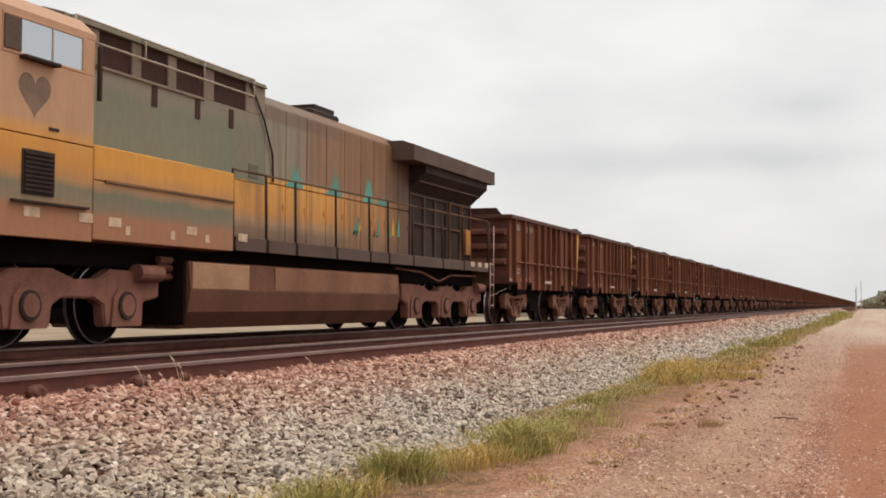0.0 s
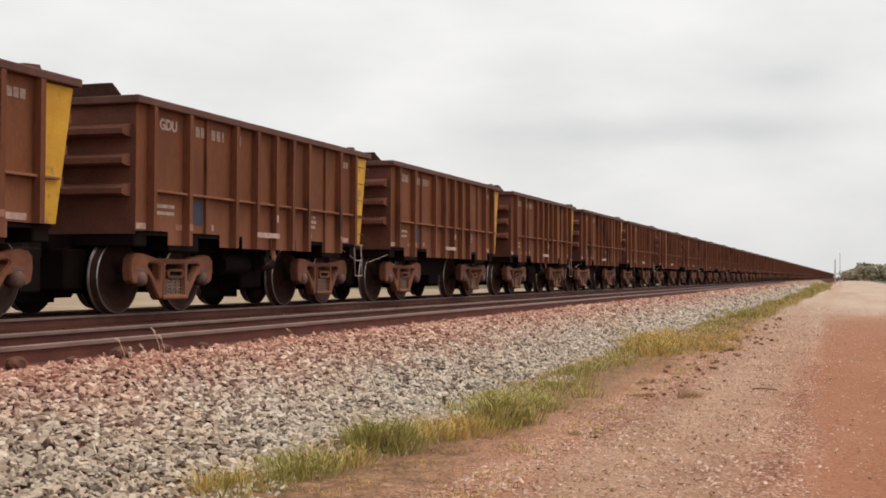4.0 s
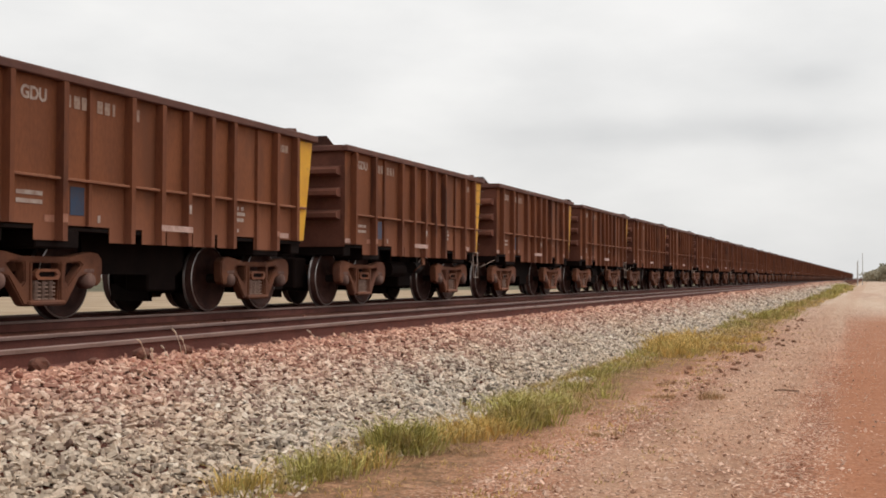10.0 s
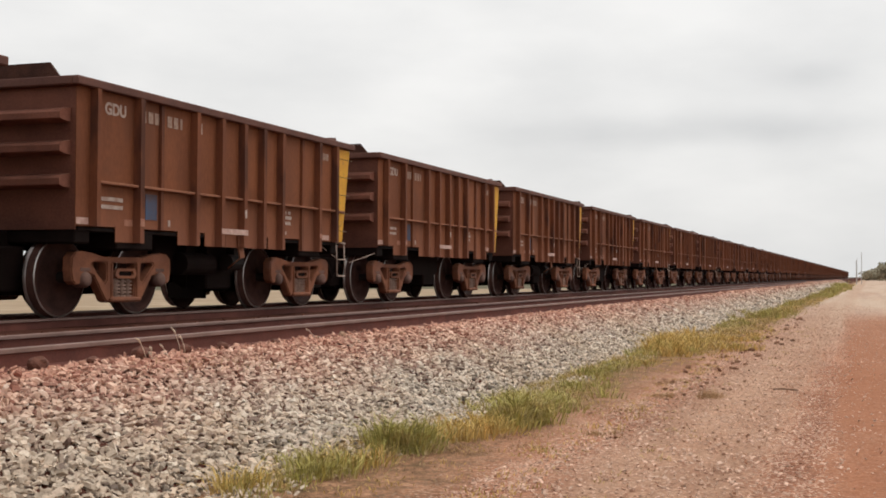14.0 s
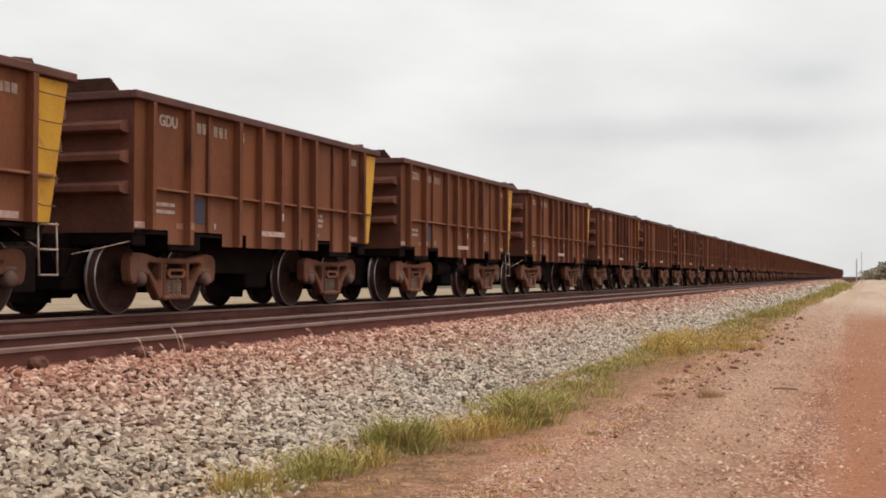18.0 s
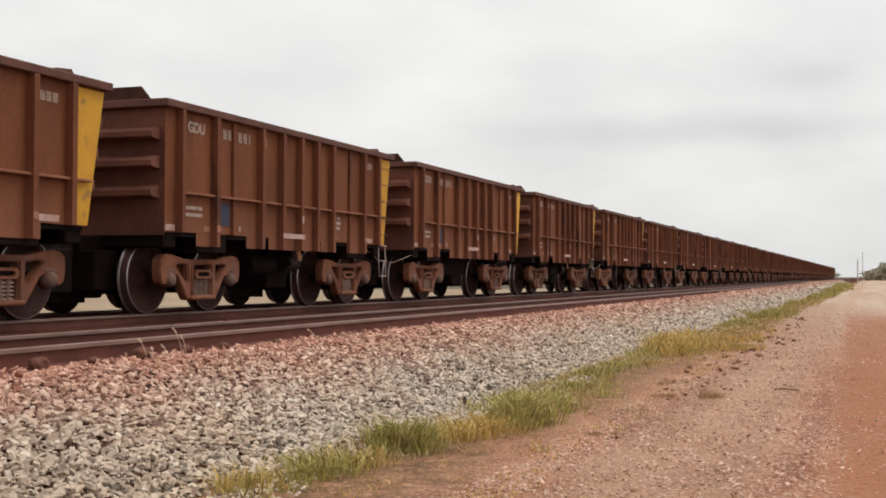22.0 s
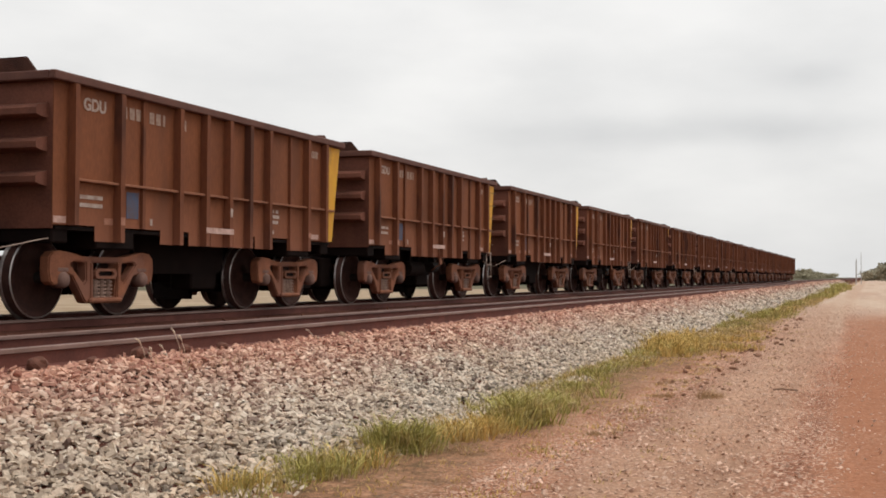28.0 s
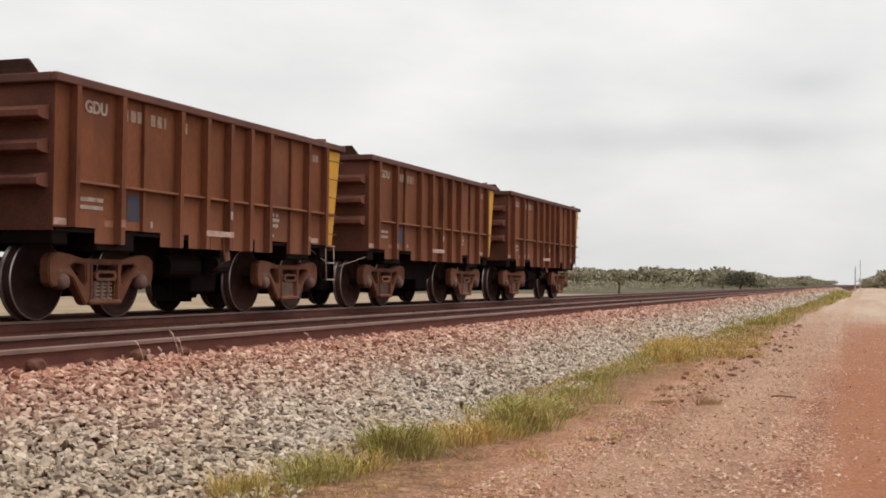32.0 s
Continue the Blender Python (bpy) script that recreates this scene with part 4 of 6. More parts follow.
class WagonMeshes:
    def __init__(self):
        bm = bmesh.new()
        prism(bm, side_outline(), SKIN - 0.012, SKIN)
        self.side = to_mesh("side_wall", bm, "wagon")
        bm = bmesh.new()
        line = [(-SKIN, 0.12)]
        for y in RIBS:
            line += [(-SKIN, y - 0.09), (-SKIN - 0.08, y - 0.06), (-SKIN - 0.08, y + 0.06), (-SKIN, y + 0.09)]
        line.append((-SKIN, 8.62))
        rows = [[bm.verts.new((x, y + (0.3 if z > 2 and y > 8.5 else 0), z)) for x, y in line] for z in (1.08, TOP + 0.05)]
        for k in range(len(line) - 1):
            bm.faces.new((rows[0][k], rows[0][k + 1], rows[1][k + 1], rows[1][k]))
        self.far_side = to_mesh("side_wall", bm, "wagon")
        self.ribs = []
        for i, y in enumerate(RIBS):
            bm = bmesh.new()
            z0 = 1.0 if 1.0 < y < 7.6 else 1.2
            if i == 2:
                z0 = 1.21
            hat(bm, 0, z0, TOP, 0.08 if i in SLIM else 0.115 if i else 0.1, 0.05 if i in SLIM else FACE, SKIN)
            self.ribs.append(to_mesh("rib", bm, "rib"))
        bm = bmesh.new()
        quad_box(bm, SKIN - 0.005, SKIN + 0.088, 0.5, 8.6, 1.795, 1.835, 0.008)
        self.waist = to_mesh("waist_rail", bm, "ledge")
        bm = bmesh.new()
        for x0, x1, y0, y1 in ((HALF - 0.09, HALF + 0.01, 0.0, 9.03), (-HALF - 0.01, -HALF + 0.09, 0.0, 9.03),
                               (-HALF + 0.09, HALF - 0.09, 0.0, 0.14), (-HALF + 0.09, HALF - 0.09, 8.89, 9.03)):
            quad_box(bm, x0, x1, y0, y1, TOP, RIM_TOP, 0.014)
        prism(bm, [(7.70, RIM_TOP - 0.01), (7.85, RIM_TOP + 0.03), (8.16, RIM_TOP + 0.06), (8.22, RIM_TOP - 0.01)], HALF - 0.06, HALF - 0.03)
        self.rim = to_mesh("top_rim", bm, "rim")
        bm = bmesh.new()
        quad_box(bm, -SKIN + 0.013, SKIN - 0.013, 0.125, 0.145, 1.15, TOP + 0.05)
        self.front = to_mesh("end_wall", bm, "end")
        bm = bmesh.new()
        prism(bm, [(0.13, -0.10), (-0.03, -0.085), (-0.11, -0.06), (-0.11, 0.02), (-0.07, 0.06), (0.13, 0.11)], -SKIN + 0.08, SKIN - 0.09)
        self.stiffener = to_mesh("end_stiffener", bm, "end_beam")
        bm = bmesh.new()
        face = []
        for z in (1.78, 2.22, 2.66):
            face += [(back_edge(z - 0.1), z - 0.1), (back_edge(z) + 0.1, z - 0.06), (back_edge(z) + 0.1, z + 0.06), (back_edge(z + 0.1), z + 0.1)]
        prism(bm, [(8.55, 1.2), (8.58, 1.2), *face, (8.93, TOP + 0.05), (8.88, TOP + 0.05)], -SKIN + 0.013, SKIN - 0.013)
        self.back = to_mesh("end_wall", bm, "end")
        bm = bmesh.new()
        v = [(-1.17, RIM_TOP), (-1.0, RIM_TOP + 0.2), (1.0, RIM_TOP + 0.2), (1.17, RIM_TOP)]
        for y in (0.05, 0.09):
            bm.faces.new([bm.verts.new((x, y, z)) for x, z in v])
        bm.verts.ensure_lookup_table()
        for k in range(4):
            j = (k + 1) % 4
            bm.faces.new((bm.verts[k], bm.verts[j], bm.verts[4 + j], bm.verts[4 + k]))
        bmesh.ops.recalc_face_normals(bm, faces=bm.faces)
        self.plate = to_mesh("spill_plate", bm, "ore")
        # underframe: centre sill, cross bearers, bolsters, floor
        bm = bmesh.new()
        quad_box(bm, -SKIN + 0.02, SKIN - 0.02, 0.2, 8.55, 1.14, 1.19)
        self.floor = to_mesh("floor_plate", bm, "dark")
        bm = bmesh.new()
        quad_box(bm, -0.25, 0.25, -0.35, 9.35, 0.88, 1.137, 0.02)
        # filler boxes added at both ends to keep the coupling gap dark
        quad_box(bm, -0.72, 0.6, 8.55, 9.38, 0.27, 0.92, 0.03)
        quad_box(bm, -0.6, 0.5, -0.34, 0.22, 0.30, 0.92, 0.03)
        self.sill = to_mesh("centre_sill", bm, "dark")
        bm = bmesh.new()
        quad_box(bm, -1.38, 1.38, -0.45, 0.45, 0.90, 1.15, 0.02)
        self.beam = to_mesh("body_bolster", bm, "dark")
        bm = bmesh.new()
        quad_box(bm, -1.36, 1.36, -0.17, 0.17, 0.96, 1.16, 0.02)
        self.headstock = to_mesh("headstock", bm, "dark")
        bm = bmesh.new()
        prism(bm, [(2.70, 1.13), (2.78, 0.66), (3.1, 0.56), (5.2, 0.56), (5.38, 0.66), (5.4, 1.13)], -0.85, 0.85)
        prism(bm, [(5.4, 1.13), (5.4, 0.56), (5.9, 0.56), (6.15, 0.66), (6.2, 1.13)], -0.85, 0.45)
        # low filler shapes added to deepen the shade under the body
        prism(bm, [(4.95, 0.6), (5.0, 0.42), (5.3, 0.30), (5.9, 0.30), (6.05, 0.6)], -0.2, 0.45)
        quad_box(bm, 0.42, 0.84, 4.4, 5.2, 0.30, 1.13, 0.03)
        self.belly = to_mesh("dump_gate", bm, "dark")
        bm = bmesh.new()
        tube(bm, (0.95, 3.35, 0.72), (0.95, 4.25, 0.72), 0.18, 16)
        quad_box(bm, 0.87, 1.03, 3.45, 3.53, 0.8, 1.14)
        quad_box(bm, 0.87, 1.03, 4.08, 4.16, 0.8, 1.14)
        self.tank = to_mesh("air_reservoir", bm, "dark")
        bm = bmesh.new()
        tube(bm, (1.08, 4.62, 0.76), (1.08, 5.02, 0.76), 0.14, 12)
        quad_box(bm, 1.0, 1.16, 4.76, 4.9, 0.8, 1.14)
        rod(bm, [(1.08, 5.02, 0.76), (0.86, 5.3, 0.72)], 0.025)
        self.cylinder = to_mesh("brake_cylinder", bm, "axle")
        bm = bmesh.new()
        quad_box(bm, -0.11, 0.11, -0.67, -0.3, 0.78, 1.0, 0.03)
        quad_box(bm, -0.17, 0.17, -0.66, -0.42, 0.74, 1.04, 0.04)
        self.coupler = to_mesh("coupler", bm, "axle")
        bm = bmesh.new()
        pts = [Vector((0.55, -0.05 - 0.62 * k / 8, 0.92 - 0.42 * math.sin(math.pi * k / 8))) for k in range(9)]
        rod(bm, pts, 0.028, 6)
        self.hose = to_mesh("air_hose", bm, "dark")
        bm = bmesh.new()
        rod(bm, [(1.3, 0.3, 1.04), (1.32, 0.0, 1.0), (1.33, -0.6, 0.90), (1.33, -1.2, 0.81)], 0.007, 6)
        self.lever = to_mesh("uncoupling_lever", bm, "ladder")
        # two pale bars added to draw the white glints at the coupling
        bm = bmesh.new()
        quad_box(bm, 0.3, 0.34, -0.12, 0.30, 0.72, 0.745)
        quad_box(bm, 0.3, 0.34, -0.2, -0.02, 0.60, 0.635)
        self.pin = to_mesh("draft_pin", bm, "bright")
        # yellow corner strip, with or without climbing irons
        bm = bmesh.new()
        prism(bm, [(8.30, TOP - 0.02), (8.27, 1.21), (back_edge(1.21), 1.21), (back_edge(TOP - 0.02) - 0.005, TOP - 0.02)], SKIN + 0.002, SKIN + 0.03)
        self.yellow = to_mesh("corner_strip", bm, "yellow")
        bm = bmesh.new()
        for k in range(5):
            z = 1.42 + 0.36 * k
            b = back_edge(z)
            rod(bm, [(SKIN + 0.03, 8.33, z + 0.03), (SKIN + 0.11, 8.35, z), (SKIN + 0.11, b - 0.02, z), (SKIN + 0.03, b, z + 0.03)], 0.0075, 6)
            rod(bm, [(SKIN, b, z + 0.18), (SKIN - 0.02, b + 0.11, z + 0.18), (SKIN - 0.35, b + 0.11, z + 0.18)], 0.010, 6)
        self.irons = to_mesh("climbing_ladder", bm, "iron")
        bm = bmesh.new()
        for y in (8.43, 8.80):
            rod(bm, [(SKIN - 0.03, y, 1.22), (SKIN, y, 0.52)], 0.013, 6)
        for z in (0.53, 0.86, 1.19):
            rod(bm, [(SKIN, 8.43, z), (SKIN, 8.80, z)], 0.014, 6)
        rod(bm, [(SKIN - 0.2, 8.1, 1.12), (SKIN - 0.02, 8.43, 0.88)], 0.009, 6)
        self.steps = to_mesh("step_ladder", bm, "ladder")
        bm = bmesh.new()
        prism(bm, [(4.40, 1.20), (4.58, 1.20), (4.60, 1.0), (4.66, 0.84), (4.50, 0.82), (4.44, 1.0)], SKIN + 0.005, SKIN + 0.03)
        rod(bm, [(SKIN, 4.58, 0.84), (SKIN - 0.25, 4.58, 0.66)], 0.012, 6)
        self.bracket = to_mesh("release_bracket", bm, "ledge")
        # markings
        cu = bpy.data.curves.new("lettering", "FONT")
        cu.body, cu.size, cu.extrude, cu.offset = "GDU", 0.23, 0.003, 0.008
        tmp = bpy.data.objects.new("lettering", cu)
        scene.collection.objects.link(tmp)
        bpy.context.view_layer.update()
        self.letters = bpy.data.meshes.new_from_object(tmp.evaluated_get(bpy.context.evaluated_depsgraph_get()))
        self.letters.materials.clear()
        self.letters.materials.append(M["white"])
        bpy.data.objects.remove(tmp)
        bm = bmesh.new()
        for y, w in ((1.70, 0.035), (1.80, 0.12), (1.96, 0.11), (2.30, 0.12), (2.47, 0.12), (2.65, 0.06), (3.19, 0.11)):
            marks(bm, y, 2.78, w, 0.17, SKIN + 0.003)
        for y in (7.60, 7.73, 7.86):
            marks(bm, y, 2.79, 0.11, 0.13, SKIN + 0.003)
        self.number = to_mesh("running_number", bm, "faded")
        bm = bmesh.new()
        for r in range(2):
            marks(bm, 0.68, 1.57 - 0.11 * r, 0.50, 0.055, SKIN + 0.003)
        for z, y, w in ((1.65, 6.14, 0.07), (1.65, 6.28, 0.09), (1.56, 6.12, 0.29), (1.46, 6.13, 0.24), (1.28, 6.16, 0.05)):
            marks(bm, y, z, w, 0.06, SKIN + 0.003)
        marks(bm, 2.34, 1.27, 0.06, 0.1, SKIN + 0.003)
        marks(bm, 4.49, 1.50, 0.06, 0.14, SKIN + FACE + 0.001)
        self.stencil = to_mesh("load_stencil", bm, "white")
        bm = bmesh.new()
        marks(bm, 3.73, 1.21, 0.86, 0.09, SKIN + FACE + 0.002)
        self.tape = to_mesh("reflector_strip", bm, "white_tape")
        bm = bmesh.new()
        marks(bm, 0.13, 1.225, 0.26, 0.09, SKIN + 0.003)
        self.tape_b = to_mesh("reflector_strip", bm, "white_tape")
        bm = bmesh.new()
        marks(bm, 7.62, 1.235, 0.40, 0.09, SKIN + 0.003)
        self.tape_c = to_mesh("reflector_strip", bm, "white_tape")
        bm = bmesh.new()
        marks(bm, 1.45, 1.24, 0.10, 0.11, SKIN + FACE + 0.001)
        marks(bm, 1.22, 1.24, 0.20, 0.09, SKIN + 0.003)
        marks(bm, 7.37, 1.25, 0.10, 0.09, SKIN + FACE + 0.001)
        self.tape_d = to_mesh("reflector_strip", bm, "orange_tape")
        bm = bmesh.new()
        marks(bm, 1.74, 1.35, 0.30, 0.38, SKIN + 0.003)
        self.blue = to_mesh("paint_patch", bm, "blue")
        # load
        self.ore = []
        for seed in range(3):
            bm = bmesh.new()
            nx, ny = 12, 44
            grid = []
            for j in range(ny + 1):
                for i in range(nx + 1):
                    x, y = -1.38 + 2.76 * i / nx, 0.16 + 8.72 * j / ny
                    edge = min(1, 2.0 * min(x + 1.38, 1.38 - x))
                    h = 3.02 + edge * (0.08 + 0.1 * noise.noise((x, y * 0.7, seed * 7.0)) + 0.05 * noise.noise((x * 5, y * 5, seed * 3.0)))
                    if 8.1 < y < 8.7:
                        h += 0.16 * edge * math.sin((y - 8.1) / 0.6 * math.pi)
                    grid.append(bm.verts.new((x, y, h)))
            for j in range(ny):
                for i in range(nx):
                    a = j * (nx + 1) + i
                    bm.faces.new((grid[a], grid[a + 1], grid[a + nx + 2], grid[a + nx + 1]))
            self.ore.append(to_mesh("ore_load", bm, "ore"))
        # truck
        outline = [(-1.16, 0.60), (-1.15, 0.78), (-1.07, 0.85), (-0.92, 0.87), (-0.72, 0.845), (-0.45, 0.795), (0.45, 0.795), (0.72, 0.845), (0.92, 0.87),
                   (1.07, 0.85), (1.15, 0.78), (1.16, 0.60), (1.13, 0.45), (1.06, 0.40), (0.84, 0.42), (0.78, 0.55), (0.68, 0.52), (0.42, 0.17), (0.34, 0.14),
                   (-0.34, 0.14), (-0.42, 0.17), (-0.68, 0.52), (-0.78, 0.55), (-0.84, 0.42), (-1.06, 0.40), (-1.13, 0.45)]
        outline = [(1.05 * y, z) for y, z in outline]
        holes = [[(-0.76, 0.69), (-0.68, 0.725), (-0.42, 0.71), (-0.41, 0.47), (-0.46, 0.42)], [(0.76, 0.69), (0.46, 0.42), (0.41, 0.47), (0.42, 0.71), (0.68, 0.725)],
                 [(-0.29, 0.71), (-0.25, 0.22), (0.25, 0.22), (0.29, 0.71)]]
        bm = bmesh.new()
        prism(bm, outline, 1.04, 1.20, holes)
        sharp = [e for e in bm.edges if len(e.link_faces) == 2 and e.calc_face_angle(0) > 0.9]
        bmesh.ops.bevel(bm, geom=sharp, offset=0.018, segments=2, affect="EDGES")
        for s in (-1, 1):
            quad_box(bm, 1.18, 1.225, s * 0.31 - 0.02, s * 0.31 + 0.02, 0.2, 0.71, 0.012)
        quad_box(bm, 1.0, 1.25, -0.37, 0.37, 0.145, 0.215, 0.02)
        self.side_frame = to_mesh("side_frame", bm, "frame")
        bm = bmesh.new()
        for y in (-0.145, 0.0, 0.145):
            for k in range(5):
                z = 0.220 + 0.052 * k
                tube(bm, (1.13, y, z), (1.13, y, z + 0.026), 0.080, 12)
                tube(bm, (1.13, y, z + 0.026), (1.13, y, z + 0.052), 0.05, 8, caps=False)
        self.springs = to_mesh("spring_nest", bm, "spring")
        bm = bmesh.new()
        quad_box(bm, -1.19, 1.19, -0.22, 0.22, 0.485, 0.60, 0.02)
        for x0, x1 in ((1.185, 1.235), (-1.235, -1.185)):
            prism(bm, [(-0.2, 0.485), (0.2, 0.485), (0.25, 0.53), (0.25, 0.585), (0.2, 0.63), (-0.2, 0.63), (-0.25, 0.585), (-0.25, 0.53)], x0, x1,
                  [[(-0.16, 0.525), (0.16, 0.525), (0.19, 0.557), (0.16, 0.59), (-0.16, 0.59), (-0.19, 0.557)]])
            # near-black plate that paints the shaded recess inside the opening
            for v in quad_box(bm, *sorted((x0 * 1.0, x0 + (0.012 if x0 > 0 else 0.04))), -0.185, 0.185, 0.522, 0.593):
                for face in v.link_faces:
                    face.material_index = 1
        quad_box(bm, -0.66, 0.66, -0.31, 0.31, 0.52, 0.80, 0.03)
        # near-black filler blocks added to darken the inside of the truck
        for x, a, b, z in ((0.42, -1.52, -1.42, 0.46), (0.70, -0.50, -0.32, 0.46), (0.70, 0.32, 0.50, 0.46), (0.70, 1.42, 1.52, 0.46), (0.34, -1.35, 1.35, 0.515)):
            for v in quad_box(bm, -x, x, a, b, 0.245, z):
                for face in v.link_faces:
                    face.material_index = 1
        # one more filler block, lower, closing a bright gap at the truck end
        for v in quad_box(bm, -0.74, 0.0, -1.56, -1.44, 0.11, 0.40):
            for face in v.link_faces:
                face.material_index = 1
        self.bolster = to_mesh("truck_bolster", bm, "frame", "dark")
        bm = bmesh.new()
        lathe(bm, [(0.06, 0.0), (0.06, 0.10), (0.03, 0.115), (0.02, 0.20), (0.0, 0.30), (0.03, 0.39), (0.07, 0.40), (0.075, 0.465), (0.068, 0.483), (-0.04, 0.49),
                   (-0.06, 0.515), (-0.075, 0.51), (-0.08, 0.39), (-0.03, 0.36), (-0.04, 0.16), (-0.08, 0.12), (-0.08, 0.0)], 36,
              [0, 0, 0, 0, 0, 0, 0, 1, 0, 1, 1, 0, 0, 0, 0, 0])
        bmesh.ops.scale(bm, vec=(1.1, 1.16, 1.16), verts=bm.verts)
        self.wheel = to_mesh("wheel", bm, "wheel", "tread")
        bm = bmesh.new()
        lathe(bm, [(-1.1, 0.0), (-1.1, 0.08), (-0.75, 0.08), (-0.74, 0.1), (0, 0.085), (0.74, 0.1), (0.75, 0.08), (1.1, 0.08), (1.1, 0)], 14)
        self.axle = to_mesh("axle", bm, "axle")
        bm = bmesh.new()
        lathe(bm, [(1.06, 0.0), (1.06, 0.115), (1.205, 0.115), (1.225, 0.10), (1.24, 0.095), (1.25, 0.06), (1.256, 0.045), (1.256, 0)], 18)
        bmesh.ops.translate(bm, verts=bm.verts, vec=(0, 0, -0.03))
        quad_box(bm, 1.04, 1.205, -0.13, 0.13, 0.07, 0.15, 0.02)
        self.cap = to_mesh("bearing", bm, "bearing")


WM = WagonMeshes()
FLIP = pose(0, 0, 0, 0, 0, 180)


def add_truck(root, y):
    tr = part("truck", WM.bolster, None, root, "cast steel four-wheel truck", pose(0, y, 0))
    for m in (Matrix.Identity(4), FLIP):
        part("side_frame", WM.side_frame, None, tr, "", m)
    part("spring_nest", WM.springs, None, tr, "worn coil springs")
    for dy in (-0.915, 0.915):
        part("axle", WM.axle, None, tr, "", pose(0, dy, 0.50))
        part("wheel", WM.wheel, None, tr, "steel wheel with a bright tread", pose(INSET + 0.80, dy, 0.50))
        part("wheel", WM.wheel, None, tr, "steel wheel with a bright tread", pose(INSET - 0.80, dy, 0.50, 0, 0, 180))
        part("bearing", WM.cap, None, tr, "", pose(0, dy, 0.50))


def build_wagon(ladder, blue, seed):
    label = "loaded rust-brown ore wagon with %s yellow corner" % ("runged" if ladder else "plain")
    if blue:
        label += " and blue patch"
    root = thing("ore_wagon", label, "ore wagon", "wagons of the ore train")
    part("side_wall", WM.side, None, root)
    part("side_wall", WM.far_side, None, root)
    for y, me in zip(RIBS, WM.ribs):
        part("rib", me, None, root, "", pose(0, y, 0))
    part("waist_rail", WM.waist, None, root)
    part("top_rim", WM.rim, None, root)
    fw = part("end_wall", WM.front, None, root)
    for z in (1.80, 2.25, 2.69):
        part("end_stiffener", WM.stiffener, None, fw, "", pose(0, 0, z))
    part("end_wall", WM.back, None, root)
    part("spill_plate", WM.plate, None, root, "dark plate with cut corners")
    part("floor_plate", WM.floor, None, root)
    part("centre_sill", WM.sill, None, root, "centre sill, near-black for the shade under the wagon")
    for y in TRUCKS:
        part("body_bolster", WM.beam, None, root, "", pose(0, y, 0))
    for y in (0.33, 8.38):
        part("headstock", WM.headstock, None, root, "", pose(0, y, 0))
    part("dump_gate", WM.belly, None, root, "discharge gate and rigging, near-black for the shade under the wagon")
    part("coupler", WM.coupler, None, root)
    part("coupler", WM.coupler, None, root, "", pose(0, 9.03, 0, 0, 0, 180))
    strip_ob = part("corner_strip", WM.yellow, None, root, "yellow painted corner strip")
    if ladder:
        part("climbing_ladder", WM.irons, None, strip_ob)["kind"] = "stuff"
        part("step_ladder", WM.steps, None, root, "hanging pale steel step ladder")["kind"] = "stuff"
        part("release_bracket", WM.bracket, None, root)
        part("air_reservoir", WM.tank, None, root)
        part("brake_cylinder", WM.cylinder, None, root)
    else:
        part("uncoupling_lever", WM.lever, None, root)
        part("draft_pin", WM.pin, None, root, "bright bars added for the white glints at the coupling")["kind"] = "stuff"
        part("air_hose", WM.hose, None, root, "black rubber brake hose")
    part("lettering", WM.letters, None, root, "white stencilled letters", pose(SKIN + 0.004, 0.74, 2.79, 90, 0, 90))
    part("running_number", WM.number, None, root, "white number marks")["kind"] = "stuff"
    part("load_stencil", WM.stencil, None, root, "white stencil marks")["kind"] = "stuff"
    for me in (WM.tape, WM.tape_b, WM.tape_c):
        part("reflector_strip", me, None, root, "worn reflective tape")
    part("reflector_strip", WM.tape_d, None, root, "worn orange reflective tape")["kind"] = "stuff"
    if blue:
        part("paint_patch", WM.blue, None, root, "faded blue painted square")
    part("ore_load", WM.ore[seed], None, root, "dark iron ore")
    for y in TRUCKS:
        add_truck(root, y)
    return root


WAGONS = 104
PLAIN = (5, 37, 60, 66, 72, 79, 92, 95)     # wagons with no blue patch
wagons = []


def build_train():
    templates = {}
    for k in range(WAGONS):
        key = (k % 2 == 1, k not in PLAIN, k % 3)
        place = pose(FAR_TRACK, 40 + k * PITCH, 0)
        if key not in templates:
            templates[key] = build_wagon(*key)
            templates[key].matrix_basis = place
            wagons.append(templates[key])
        else:
            wagons.append(copy_thing(templates[key], place))


build_train()


# ---- locomotive ----
loco = thing("diesel_locomotive", "grimy orange and green diesel locomotive streaked with soot", "locomotive")


def slab(name, x0, x1, y0, y1, z0, z1, material, bevel=0.015, label="", parent=None):
    bm = bmesh.new()
    quad_box(bm, x0, x1, y0, y1, z0, z1, bevel)
    return part(name, bm, material, parent or loco, label)


def section(name, outline, y0, y1, material, label="", parent=None):
    """A body of one cross-section (x, z) from y0 to y1."""
    bm = bmesh.new()
    ends = [[bm.verts.new((x, y, z)) for x, z in outline] for y in (y0, y1)]
    k = len(outline)
    for i in range(k):
        j = (i + 1) % k
        bm.faces.new((ends[0][i], ends[0][j], ends[1][j], ends[1][i]))
    bm.faces.new(list(reversed(ends[0])))
    bm.faces.new(ends[1])
    bmesh.ops.recalc_face_normals(bm, faces=bm.faces)
    return part(name, bm, material, parent or loco, label)


